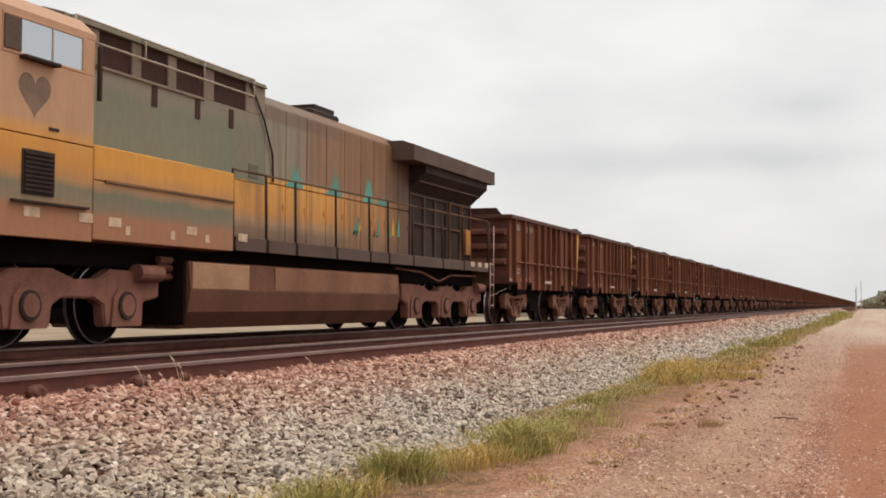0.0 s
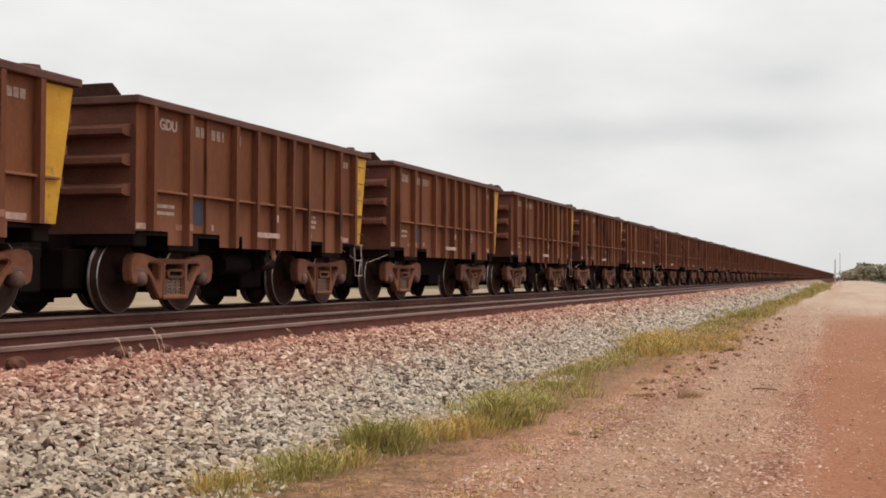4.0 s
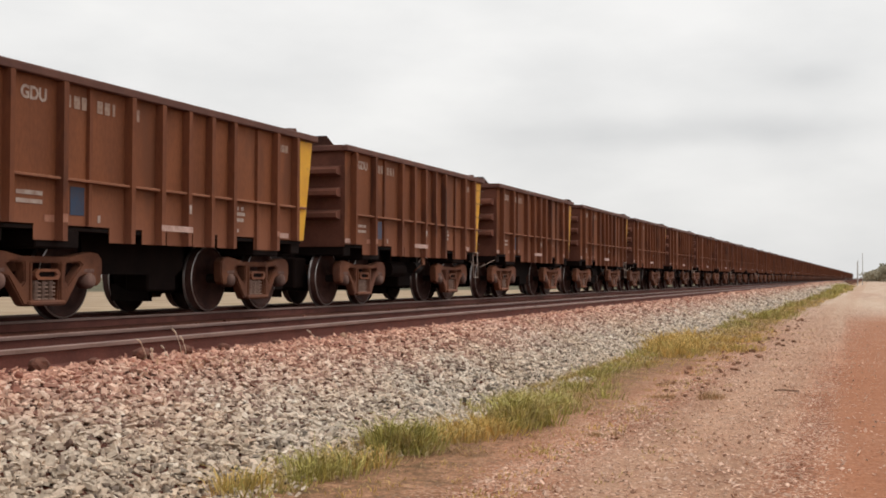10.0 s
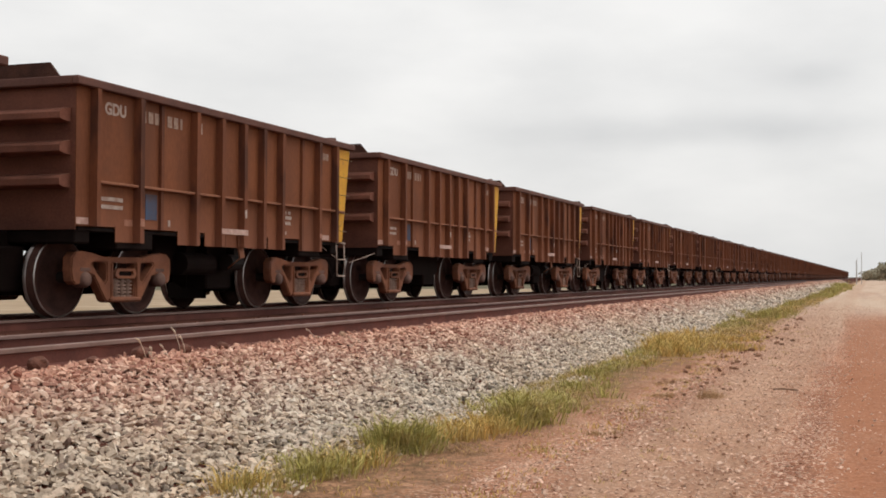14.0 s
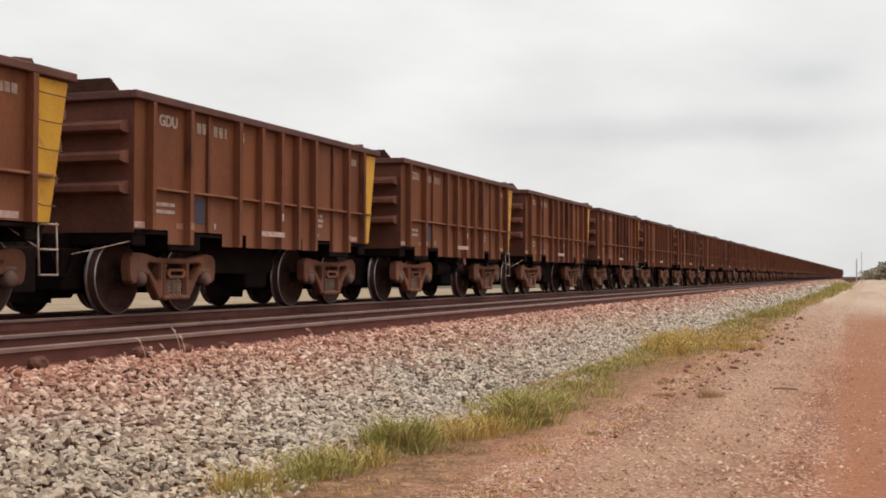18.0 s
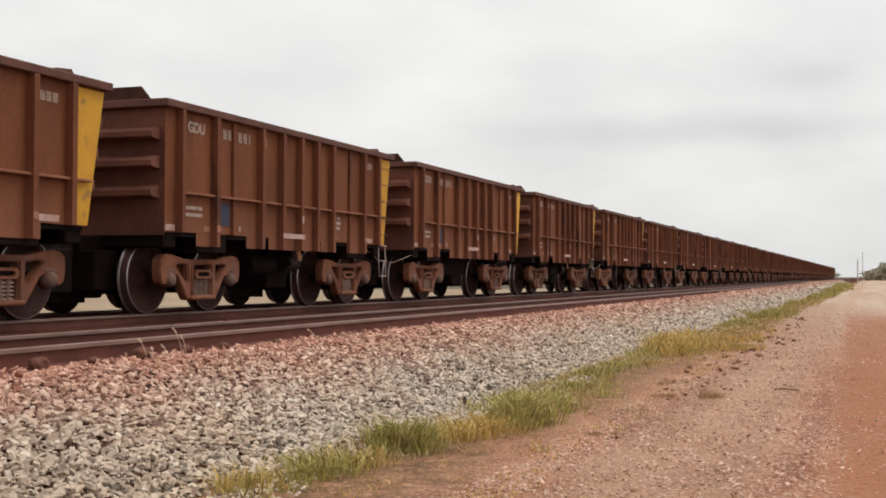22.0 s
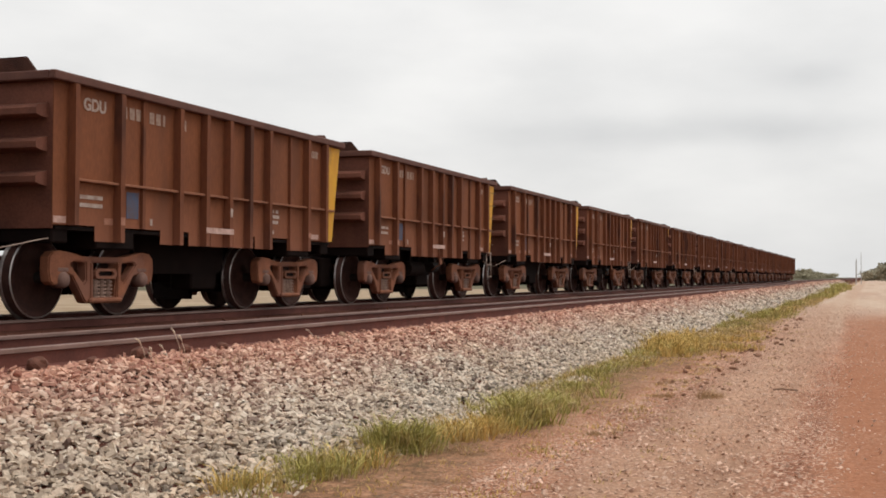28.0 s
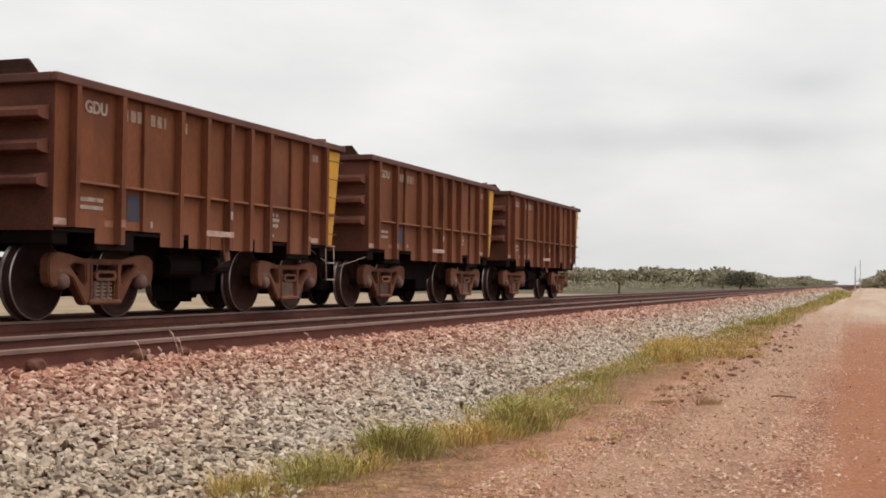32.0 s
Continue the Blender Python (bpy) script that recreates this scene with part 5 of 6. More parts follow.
def build_cab():
    section("cab_roof", [(-1.5, 4.12), (1.5, 4.12), (1.5, 4.2), (1.25, 4.42), (0.7, 4.55), (-0.7, 4.55), (-1.25, 4.42), (-1.5, 4.2)], -21.7, -18.44, "cab_livery")
    slab("cab_core", -1.42, 1.42, -21.6, -18.5, 1.4, 4.12, "dark")
    for z0, z1, m in ((3.62, 4.12, "cab_livery"), (2.66, 3.62, "cab_livery"), (1.36, 2.645, "cab_livery")):
        for s in (-1, 1):
            x0, x1 = sorted((s * 1.42, s * 1.5))
            if z0 > 3.6:
                slab("cab_panel", x0, x1, -21.6, -20.3, z0, z1, m, 0.008)
                slab("cab_panel", x0, x1, -18.68, -18.46, z0, z1, m, 0.008)
            else:
                slab("cab_panel", x0, x1, -21.6, -18.46, z0, z1, m, 0.008)
    for s in (-1, 1):
        bm = bmesh.new()
        for y0, y1, z0, z1 in ((-20.3, -18.68, 4.09, 4.12), (-20.3, -18.68, 3.62, 3.66), (-20.3, -19.95, 3.66, 4.09), (-18.73, -18.68, 3.66, 4.09)):
            x0, x1 = sorted((s * 1.42, s * 1.506))
            quad_box(bm, x0, x1, y0, y1, z0, z1, 0.006)
        fr = part("cab_window", bm, "cab_livery", loco, "sliding cab window")
        slab("blind", *sorted((s * 1.44, s * 1.525)), -20.28, -19.97, 3.67, 4.08, "wing", 0.004, "dark window blind", fr)
        # dark upright strip at the rear edge of the cab
        slab("grab_iron", *sorted((s * 1.5, s * 1.56)), -18.42, -18.36, 3.3, 4.05, "soot", 0.01)
        for y0, y1 in ((-19.95, -19.352), (-19.328, -18.73)):
            x0, x1 = sorted((s * 1.48, s * 1.492))
            slab("pane", x0, x1, y0, y1, 3.66, 4.09, "glass", 0, "", fr)
        slab("mullion", *sorted((s * 1.48, s * 1.50)), -19.352, -19.328, 3.66, 4.09, "pale_steel", 0, "", fr)
        x0, x1 = sorted((s * 1.5, s * 1.62))
        slab("arm_rest", x0, x1, -20.0, -19.3, 3.58, 3.63, "soot")
        bm = bmesh.new()
        x0 = s * 1.503
        pts = []
        for k in range(28):
            q = math.tau * k / 28
            u, w = 16 * math.sin(q) ** 3, 13 * math.cos(q) - 5 * math.cos(2 * q) - 2 * math.cos(3 * q) - math.cos(4 * q)
            pts.append((-19.68 + 0.0195 * u, 3.20 + 0.0195 * w))
        bm.faces.new([bm.verts.new((x0, y, z)) for y, z in pts])
        part("emblem", bm, "emblem", loco, "dark heart-shaped emblem")
        bm = bmesh.new()
        x0, x1 = sorted((s * 1.5, s * 1.515))
        quad_box(bm, x0, x1, -19.9, -19.28, 1.9, 2.47)
        for k in range(9):
            z = 1.94 + 0.058 * k
            quad_box(bm, *sorted((s * 1.51, s * 1.54)), -19.87, -19.31, z, z + 0.03)
        part("louvre", bm, "soot", loco, "dark louvred vent")
        slab("step_edge", *sorted((s * 1.5, s * 1.56)), -20.1, -18.6, 1.79, 1.82, "soot", 0)
        slab("grab_slot", *sorted((s * 1.5, s * 1.512)), -19.4, -19.2, 2.76, 2.8, "soot", 0)
    # low nose
    section("nose", [(-1.4, 1.4), (1.4, 1.4), (1.4, 2.9), (0.9, 3.3), (-0.9, 3.3), (-1.4, 2.9)], -23.4, -21.7, "loco_orange")
    slab("windscreen", -1.3, 1.3, -21.74, -21.7, 3.4, 4.0, "glass", 0)
    slab("pilot", -1.45, 1.45, -23.9, -23.4, 0.25, 1.4, "loco_tan", 0.03)


def build_cabinet():
    """Electrical cabinet behind the cab, with grid openings under the roof edge."""
    slab("cabinet", -0.9, 0.9, -18.44, -12.6, 1.62, 4.5, "soot", 0.02)
    for s in (-1, 1):
        x0, x1 = sorted((s * 0.9, s * 0.95))
        slab("cabinet_panel", x0, x1, -18.44, -12.6, 2.72, 3.98, "cabinet_livery", 0.01)
        slab("cabinet_panel", x0, x1, -14.66, -12.6, 1.64, 2.715, "hood_livery", 0.01)
        last = -18.44
        for a, b in ((-17.62, -16.8), (-16.56, -15.82), (-15.58, -14.74), (-14.42, -13.32)):
            slab("window_post", x0, x1, last, a, 3.98, 4.5, "wing_grey", 0.01)
            slab("grid_opening", *sorted((s * 0.88, s * 0.915)), a, b, 3.98, 4.5, "grid", 0, "dark recessed resistor opening")
            last = b
        slab("window_post", x0, x1, last, -12.6, 3.98, 4.5, "wing_grey", 0.01)
        for y in (-16.28, -15.02, -13.92):
            slab("drip_stain_plate", *sorted((s * 0.95, s * 0.965)), y, y + 0.15, 3.60, 3.925, "grid", 0.004)
        slab("window_ledge", *sorted((s * 0.95, s * 0.985)), -17.7, -14.75, 3.93, 3.975, "wing_grey", 0.006)
        slab("hatch", *sorted((s * 0.95, s * 0.962)), -13.2, -12.85, 2.8, 3.05, "loco_green", 0.004)
        bm = bmesh.new()
        for z in (4.26, 4.56):
            rod(bm, [(s * 1.05, -18.3, z), (s * 1.05, -13.2, z)], 0.018)
        for y in (-18.3, -16.6, -14.9, -13.2):
            rod(bm, [(s * 0.95, y, 4.26), (s * 1.05, y, 4.26), (s * 1.05, y, 4.56), (s * 0.95, y, 4.56)], 0.014)
        part("roof_rail", bm, "pale_steel", loco, "thin roof-edge handrail")
        bm = bmesh.new()
        rod(bm, [(s * 0.97, -13.2, 4.5), (s * 0.99, -12.7, 3.9), (s * 0.98, -12.35, 3.3), (s * 0.97, -12.3, 2.8)], 0.02)
        part("cable", bm, "soot", loco)
        # full-width lower casing
        for z0, z1, m in ((2.22, 2.70, "cabinet_livery"), (1.40, 2.21, "cabinet_livery")):
            slab("casing_panel", *sorted((s * 0.95, s * 1.5)), -18.44, -14.66, z0, z1, m, 0.012)
        slab("casing_lip", *sorted((s * 1.5, s * 1.53)), -18.2, -14.66, 2.2, 2.235, "loco_brown", 0)
    section("cabinet_roof", [(-1.0, 4.5), (1.0, 4.5), (0.95, 4.58), (0.6, 4.68), (-0.6, 4.68), (-0.95, 4.58)], -18.44, -12.6, "loco_green")
    slab("horn", -0.12, 0.12, -12.75, -12.6, 4.6, 4.74, "loco_tan", 0.02)


def build_hood():
    section("hood", [(-0.9, 1.62), (0.9, 1.62), (0.9, 4.25), (0.72, 4.44), (-0.72, 4.44), (-0.9, 4.25)], -12.6, -5.3, "hood_livery")
    edges = (-12.6, -11.75, -10.85, -9.95, -9.05, -8.2, -7.5, -6.75, -6.0, -5.3)
    for s in (-1, 1):
        x0, x1 = sorted((s * 0.9, s * 0.945))
        for a, b in zip(edges, edges[1:]):
            slab("hood_door", x0, x1, a + 0.012, b - 0.012, 2.78, 4.22, "hood_livery", 0.012)
            slab("hood_door", x0, x1, a + 0.012, b - 0.012, 1.64, 2.76, "hood_livery", 0.012)
            bm = bmesh.new()
            quad_box(bm, *sorted((s * 0.945, s * 0.965)), b - 0.12, b - 0.06, 2.3, 2.42)
            part("latch", bm, "hood_livery", loco)
        for y, w, h in ((-11.4, 0.75, 0.68), (-9.6, 0.9, 0.62), (-7.8, 0.6, 0.85), (-7.0, 0.9, 0.3)):
            bm = bmesh.new()
            rr = random.Random(int(-y * 100))
            pts = [(y - w / 2, 2.785), (y + w / 2, 2.785)]
            for k in range(9, -1, -1):
                u = (k + 0.5) / 10
                env = max(0.08, 1 - abs(u - 0.55) * 2.1)
                pts.append((y - w / 2 + w * (u + 0.045), 2.79 + h * env * rr.uniform(0.25, 0.6)))
                pts.append((y - w / 2 + w * u, 2.79 + h * env * rr.uniform(0.6, 1.25)))
            bm.faces.new([bm.verts.new((s * 0.949, py, pz)) for py, pz in pts])
            part("paint_streak", bm, "teal", loco, "bare teal paint streak")
        rr = random.Random(77)
        for k in range(15):
            y = rr.uniform(-8.7, -6.0)
            w, top, low = rr.uniform(0.05, 0.2), rr.uniform(2.2, 2.74), rr.uniform(2.05, 2.12)
            bm = bmesh.new()
            pts = [(y, low), (y + w, low + 0.03), (y + 0.8 * w, top - 0.2), (y + 0.45 * w, top), (y + 0.1 * w, top - 0.3)]
            bm.faces.new([bm.verts.new((s * (0.9475 + 0.0004 * k), py, pz)) for py, pz in pts])
            part("paint_streak", bm, "teal" if k % 5 != 2 else "yellow", loco, "bare streak of brighter paint")
    bm = bmesh.new()
    quad_box(bm, -0.42, 0.42, -9.6, -8.2, 4.42, 4.68, 0.05)
    quad_box(bm, -0.34, 0.34, -9.3, -8.3, 4.66, 4.80, 0.02)
    part("exhaust_stack", bm, "soot", loco)
    for y in (-7.2, -6.6):
        slab("lifting_eye", -0.05, 0.05, y, y + 0.1, 4.43, 4.53, "soot", 0.01)


def build_radiator():
    slab("radiator_core", -0.88, 0.88, -5.3, -0.35, 1.62, 4.0, "soot", 0.02)
    section("radiator_flare", [(-0.9, 3.3), (0.9, 3.3), (1.38, 3.72), (1.38, 3.9), (-1.38, 3.9), (-1.38, 3.72)], -5.3, -0.45, "soot", "dark flared radiator intake")
    section("radiator_wing", [(-1.5, 3.9), (1.5, 3.9), (1.5, 4.26), (1.2, 4.36), (-1.2, 4.36), (-1.5, 4.26)], -6.4, -0.1, "wing", "grey-brown radiator wing roof")
    for s in (-1, 1):
        slab("flare_beam", *sorted((s * 1.12, s * 1.2)), -5.2, -0.5, 3.5, 3.55, "wing", 0.01)
        for k, (a, b) in enumerate(((-5.2, -4.2), (-4.2, -3.4), (-3.4, -2.5), (-2.3, -1.4), (-1.3, -0.5))):
            bm = bmesh.new()
            t = 0.05
            for y0, y1, z0, z1 in ((a, b, 3.2, 3.2 + t), (a, b, 1.68, 1.68 + t), (a, a + t, 1.73, 3.2), (b - t, b, 1.73, 3.2), (a + t, b - t, 2.5, 2.5 + t)):
                quad_box(bm, *sorted((s * 0.88, s * 0.94)), y0, y1, z0, z1, 0.006)
            fr = part("screen_frame", bm, "wing" if k < 3 else "loco_brown", loco)
            if k == 1:
                bm = bmesh.new()
                for j in range(20):
                    quad_box(bm, *sorted((s * 0.88, s * 0.93)), a + 0.06, a + 0.5, 1.75 + j * 0.036, 1.77 + j * 0.036)
                part("louvre", bm, "wing", fr)
        slab("marker_panel", *sorted((s * 0.885, s * 0.95)), -1.0, -0.6, 1.9, 2.6, "loco_orange", 0.01)


def build_deck():
    slab("deck", -1.46, 1.46, -18.4, -0.1, 1.46, 1.63, "soot", 0.01)
    posts = (-14.62, -13.46, -12.33, -10.57, -8.89, -7.85, -6.37, -4.35, -2.74, -0.62)
    for s in (-1, 1):
        for a, b in zip(posts, posts[1:]):
            slab("deck_edge", *sorted((s * 1.46, s * 1.5)), a + 0.05, b - 0.05, 1.42, 1.66, "wing", 0.008)
        bm = bmesh.new()
        rod(bm, [(s * 1.45, posts[0], 2.78), (s * 1.45, posts[-1], 2.84), (s * 1.45, -0.45, 2.8), (s * 1.45, -0.4, 2.2), (s * 1.45, -0.4, 1.7)], 0.02)
        hr = part("handrail", bm, "loco_brown", loco, "long tubular handrail")
        for y in posts:
            bm = bmesh.new()
            rod(bm, [(s * 1.47, y, 1.45), (s * 1.45, y, 2.79)], 0.025)
            part("post", bm, "soot", hr)
        bm = bmesh.new()
        for y in (-0.34, -0.02):
            rod(bm, [(s * 1.45, y, 0.42), (s * 1.45, y, 2.75 if y > -0.1 else 1.7)], 0.02)
        for k in range(5):
            rod(bm, [(s * 1.45, -0.34, 0.5 + 0.29 * k), (s * 1.45, -0.02, 0.5 + 0.29 * k)], 0.02)
        part("end_ladder", bm, "white_tape", loco, "pale steel corner ladder")
        for y, z in ((-19.85, 1.62), (-18.75, 1.62), (-18.1, 1.6), (-17.7, 1.5), (-16.1, 1.6), (-16.55, 1.5), (-15.55, 1.5), (-14.5, 1.58), (-2.2, 1.54), (-1.6, 1.54), (-1.0, 1.54)):
            w = 0.3 if z > 1.52 else 0.12
            slab("reflector", *sorted((s * 1.5, s * 1.507)), y, y + w, z, z + 0.13, "pale", 0)
    slab("end_sheet", -1.4, 1.4, -0.12, -0.02, 1.0, 1.62, "loco_brown", 0.02)
    slab("coupler", -0.14, 0.14, -0.1, 0.75, 0.76, 1.02, "axle", 0.04)
    section("fuel_tank", [(-1.15, 0.13), (1.15, 0.13), (1.38, 0.4), (1.44, 0.74), (1.40, 1.2), (-1.40, 1.2), (-1.44, 0.74), (-1.38, 0.4)], -15.85, -7.1, "tank_paint", "angular fuel tank caked with dust")
    for s in (-1, 1):
        # dark plate added over the tank end to stand in for shade
        slab("tank_bracket", *sorted((s * 0.2, s * 1.36)), -15.93, -15.855, 0.2, 1.2, "dark", 0.01)
        slab("tank_panel", *sorted((s * 1.41, s * 1.446)), -15.8, -14.0, 0.76, 1.18, "tank_clean", 0.01)
        slab("tank_panel", *sorted((s * 1.41, s * 1.44)), -13.05, -7.2, 0.76, 1.17, "tank_worn", 0.01)
        bm = bmesh.new()
        for z in (0.95, 1.08, 1.2):
            tube(bm, (s * 1.1, -16.25, z), (s * 1.1, -15.9, z), 0.06, 10)
        part("air_filter", bm, "loco_truck", loco)
        bm = bmesh.new()
        rod(bm, [(s * 1.3, -7.0, 1.35), (s * 1.32, -5.4, 1.3), (s * 1.33, -4.2, 1.1), (s * 1.3, -3.2, 1.28), (s * 1.3, -1.2, 1.3)], 0.025)
        part("pipe", bm, "loco_truck", loco)
    slab("underbody", -0.9, 0.9, -22.8, -0.3, 1.05, 1.46, "dark", 0.02)


def build_loco_truck(yc):
    tr = slab("truck", -0.6, 0.6, -2.9 + yc, 2.9 + yc, 0.6, 0.85, "dark", 0.03, "heavy six-wheel locomotive truck")
    bm = bmesh.new()
    outline = [(-3.0, 0.62), (-3.0, 1.0), (-2.5, 1.02), (-1.5, 0.98), (-1.1, 0.86), (-0.6, 0.86), (-0.3, 0.98), (0.5, 1.0), (1.0, 0.86), (1.5, 0.88), (1.8, 1.02), (3.0, 1.0), (3.0, 0.62),
               (2.6, 0.55), (2.58, 0.2), (1.66, 0.2), (1.62, 0.5), (1.4, 0.6), (0.7, 0.6), (0.5, 0.5), (0.46, 0.2), (-0.46, 0.2), (-0.5, 0.5), (-0.7, 0.6), (-1.4, 0.6), (-1.62, 0.5),
               (-1.66, 0.2), (-2.58, 0.2), (-2.6, 0.55)]
    prism(bm, outline, 1.02, 1.22)
    sharp = [e for e in bm.edges if len(e.link_faces) == 2 and e.calc_face_angle(0) > 0.9]
    bmesh.ops.bevel(bm, geom=sharp, offset=0.025, segments=2, affect="EDGES")
    me = to_mesh("side_frame", bm, "loco_truck")
    part("side_frame", me, None, tr, "", pose(0, yc, 0))
    part("side_frame", me, None, tr, "", pose(0, yc, 0, 0, 0, 180))
    dark_wheel = WM.wheel.copy()
    dark_wheel.materials[0] = M["dark"]
    for dy in (-2.12, 0, 2.12):
        part("axle", WM.axle, None, tr, "", pose(0, yc + dy, 0.53))
        for s in (-1, 1):
            m = pose(INSET + s * 0.8, yc + dy, 0.53, 0, 0, 0 if s > 0 else 180) @ Matrix.Diagonal((1, 1.053, 1.053, 1))
            part("wheel", dark_wheel, None, tr, "", m)
            bm = bmesh.new()
            prism(bm, [(yc + dy - 0.36, 0.2), (yc + dy + 0.36, 0.2), (yc + dy + 0.30, 0.62), (yc + dy + 0.2, 0.74), (yc + dy - 0.2, 0.74), (yc + dy - 0.30, 0.62)], *sorted((s * 1.215, s * 1.26)))
            tube(bm, (s * 1.255, yc + dy, 0.50), (s * 1.30, yc + dy, 0.50), 0.17, 20, 0.155)
            part("journal_box", bm, "loco_truck", tr)
            bm = bmesh.new()
            tube(bm, (s * 1.255, yc + dy, 0.50), (s * 1.29, yc + dy, 0.50), 0.21, 20, 0.20)
            part("journal_ring", bm, "soot", tr)
    for s in (-1, 1):
        bm = bmesh.new()
        tube(bm, (s * 1.25, yc + 2.35, 0.98), (s * 1.25, yc + 2.95, 0.98), 0.13, 14)
        part("brake_cylinder", bm, "loco_truck", tr)


build_cab()
build_cabinet()
build_hood()
build_radiator()
build_deck()
build_loco_truck(-19.4)
build_loco_truck(-3.45)

# ---- ballast stones ----


def bed_z(x):
    xs = [p[0] for p in SHOULDER]
    zs = [p[1] for p in SHOULDER]
    return np.interp(x, xs, zs)


CUBE = np.array([(-1, -1, -1), (1, -1, -1), (1, 1, -1), (-1, 1, -1), (-1, -1, 1), (1, -1, 1), (1, 1, 1), (-1, 1, 1)], float)
CUBE_FACES = np.array([(3, 2, 1, 0), (4, 5, 6, 7), (0, 1, 5, 4), (1, 2, 6, 5), (2, 3, 7, 6), (3, 0, 4, 7)])


def rocks(rng, places, sizes, flat=0.5):
    """Angular broken stones at the places, as vertices and faces."""
    n = len(places)
    v = CUBE[None] * (0.62 + 0.5 * rng.random((n, 8, 3)))
    v[:, 4:, :2] *= (0.55 + 0.45 * rng.random((n, 1, 1)))
    v *= (np.array([1.45, 0.95, flat]) * (0.75 + 0.5 * rng.random((n, 1, 3))))
    q = rng.normal(size=(n, 4)) * np.array([1.0, 0.24, 0.24, 1.0])
    q /= np.linalg.norm(q, axis=1)[:, None]
    w, x, y, z = q.T
    r = np.stack([1 - 2 * (y * y + z * z), 2 * (x * y - z * w), 2 * (x * z + y * w), 2 * (x * y + z * w), 1 - 2 * (x * x + z * z), 2 * (y * z - x * w),
                  2 * (x * z - y * w), 2 * (y * z + x * w), 1 - 2 * (x * x + y * y)], 1).reshape(n, 3, 3)
    v = np.einsum("nij,nkj->nki", r, v) * sizes[:, None, None] * 0.5 + places[:, None, :]
    f = CUBE_FACES[None] + 8 * np.arange(n)[:, None, None]
    return v.reshape(-1, 3), f.reshape(-1, 4)


def heap(name, label, category, v, f, material):
    ob = new(name, soup(name, v, f, material))
    return tagged(ob, label, category, kind="stuff")


def build_stones():
    rng = np.random.default_rng(4)
    vs, fs, base = [], [], 0
    for y0, y1, count, lo, hi in ((-10, 3.5, 9000, 0.045, 0.09), (3.5, 12, 24000, 0.026, 0.06), (12, 24, 25000, 0.028, 0.062), (24, 50, 26000, 0.042, 0.085), (50, 110, 14000, 0.07, 0.14), (110, 260, 11000, 0.12, 0.24)):
        x = rng.uniform(-5.98, -3.92, count)
        y = rng.uniform(y0, y1, count)
        s = lo + (hi - lo) * rng.random(count) ** 1.6
        z = bed_z(x) + s * rng.uniform(-0.45, 0.6, count)
        v, f = rocks(rng, np.stack([x, y, z], 1), s, 0.42)
        vs.append(v)
        fs.append(f + base)
        base += len(v)
    # strays that have rolled off the toe
    for y0, y1, count in ((4, 14, 1500), (14, 40, 2200)):
        x = -3.95 + abs(rng.normal(size=count)) * 0.16
        y = rng.uniform(y0, y1, count)
        s = rng.uniform(0.025, 0.055, count)
        v, f = rocks(rng, np.stack([x, y, np.full(count, ROAD_Z + 0.02) + 0.15 * s], 1), s, 0.42)
        vs.append(v)
        fs.append(f + base)
        base += len(v)
    heap("ballast_stones", "loose angular grey ballast stones, dusted red beside the rail", "stones", np.concatenate(vs), np.concatenate(fs), "stone")
    # between and beyond the rails, mostly buried in dust
    vs, fs, base = [], [], 0
    for y0, y1, count in ((5, 18, 5200), (18, 42, 4200), (42, 100, 2600)):
        x = rng.uniform(-9.9, -6.1, count)
        x = np.where(abs(abs(x - NEAR_TRACK) - GAUGE / 2 - 0.036) < 0.11, x - 0.25, x)
        y = rng.uniform(y0, y1, count)
        s = rng.uniform(0.03, 0.075, count)
        z = np.interp(x, [p[0] for p in BED], [p[1] for p in BED]) + s * rng.uniform(-0.25, 0.12, count)
        v, f = rocks(rng, np.stack([x, y, z], 1), s)
        vs.append(v)
        fs.append(f + base)
        base += len(v)
    heap("track_stones", "dark dusty stones half buried between the rails", "stones", np.concatenate(vs), np.concatenate(fs), "bed_stone")
    bed = bpy.data.objects["ballast_bed"]
    shapes = []
    for k in range(8):
        v, f = rocks(rng, np.zeros((1, 3)), np.array([1.0]), 0.42)
        shapes.append(soup("stone", v, f, "stone"))
    for k in range(290):
        x, y = rng.uniform(-5.2, -4.1), rng.uniform(4.6, 10.5)
        s = rng.uniform(0.032, 0.056)
        ob = part("stone", shapes[k % 8], None, bed, at=Matrix.LocRotScale((x, y, float(bed_z(x)) + 0.35 * s), Euler((rng.uniform(-0.4, 0.4), rng.uniform(-0.4, 0.4), rng.uniform(0, 6.3))), (s, s, s)))
    # pebbles on the road
    n = 32000
    x = np.where(rng.random(n) < 0.93, rng.uniform(-3.4, -0.5, n) + 0.25 * rng.normal(size=n), rng.uniform(-0.5, 1.6, n))
    y = 4 + 70 * (1 - rng.random(n) ** 0.42)
    s = 0.012 + 0.02 * rng.random(n) ** 3
    k = 11000
    xe, ye = rng.uniform(-3.8, -2.2, k), 6 + 18 * rng.random(k) ** 1.4
    x, y = np.concatenate([x, xe]), np.concatenate([y, ye])
    s = np.concatenate([s, 0.01 + 0.016 * rng.random(k) ** 2])
    n += k
    v, f = rocks(rng, np.stack([x, y, np.full(n, ROAD_Z + 0.004) + 0.1 * s], 1), s, 0.24)
    heap("road_gravel", "small pinkish gravel scattered over the red road", "gravel", v, f, "pebble")

    n = 210
    y = np.where(rng.random(n) < 0.45, rng.uniform(15, 30, n), 9 + 34 * rng.random(n))
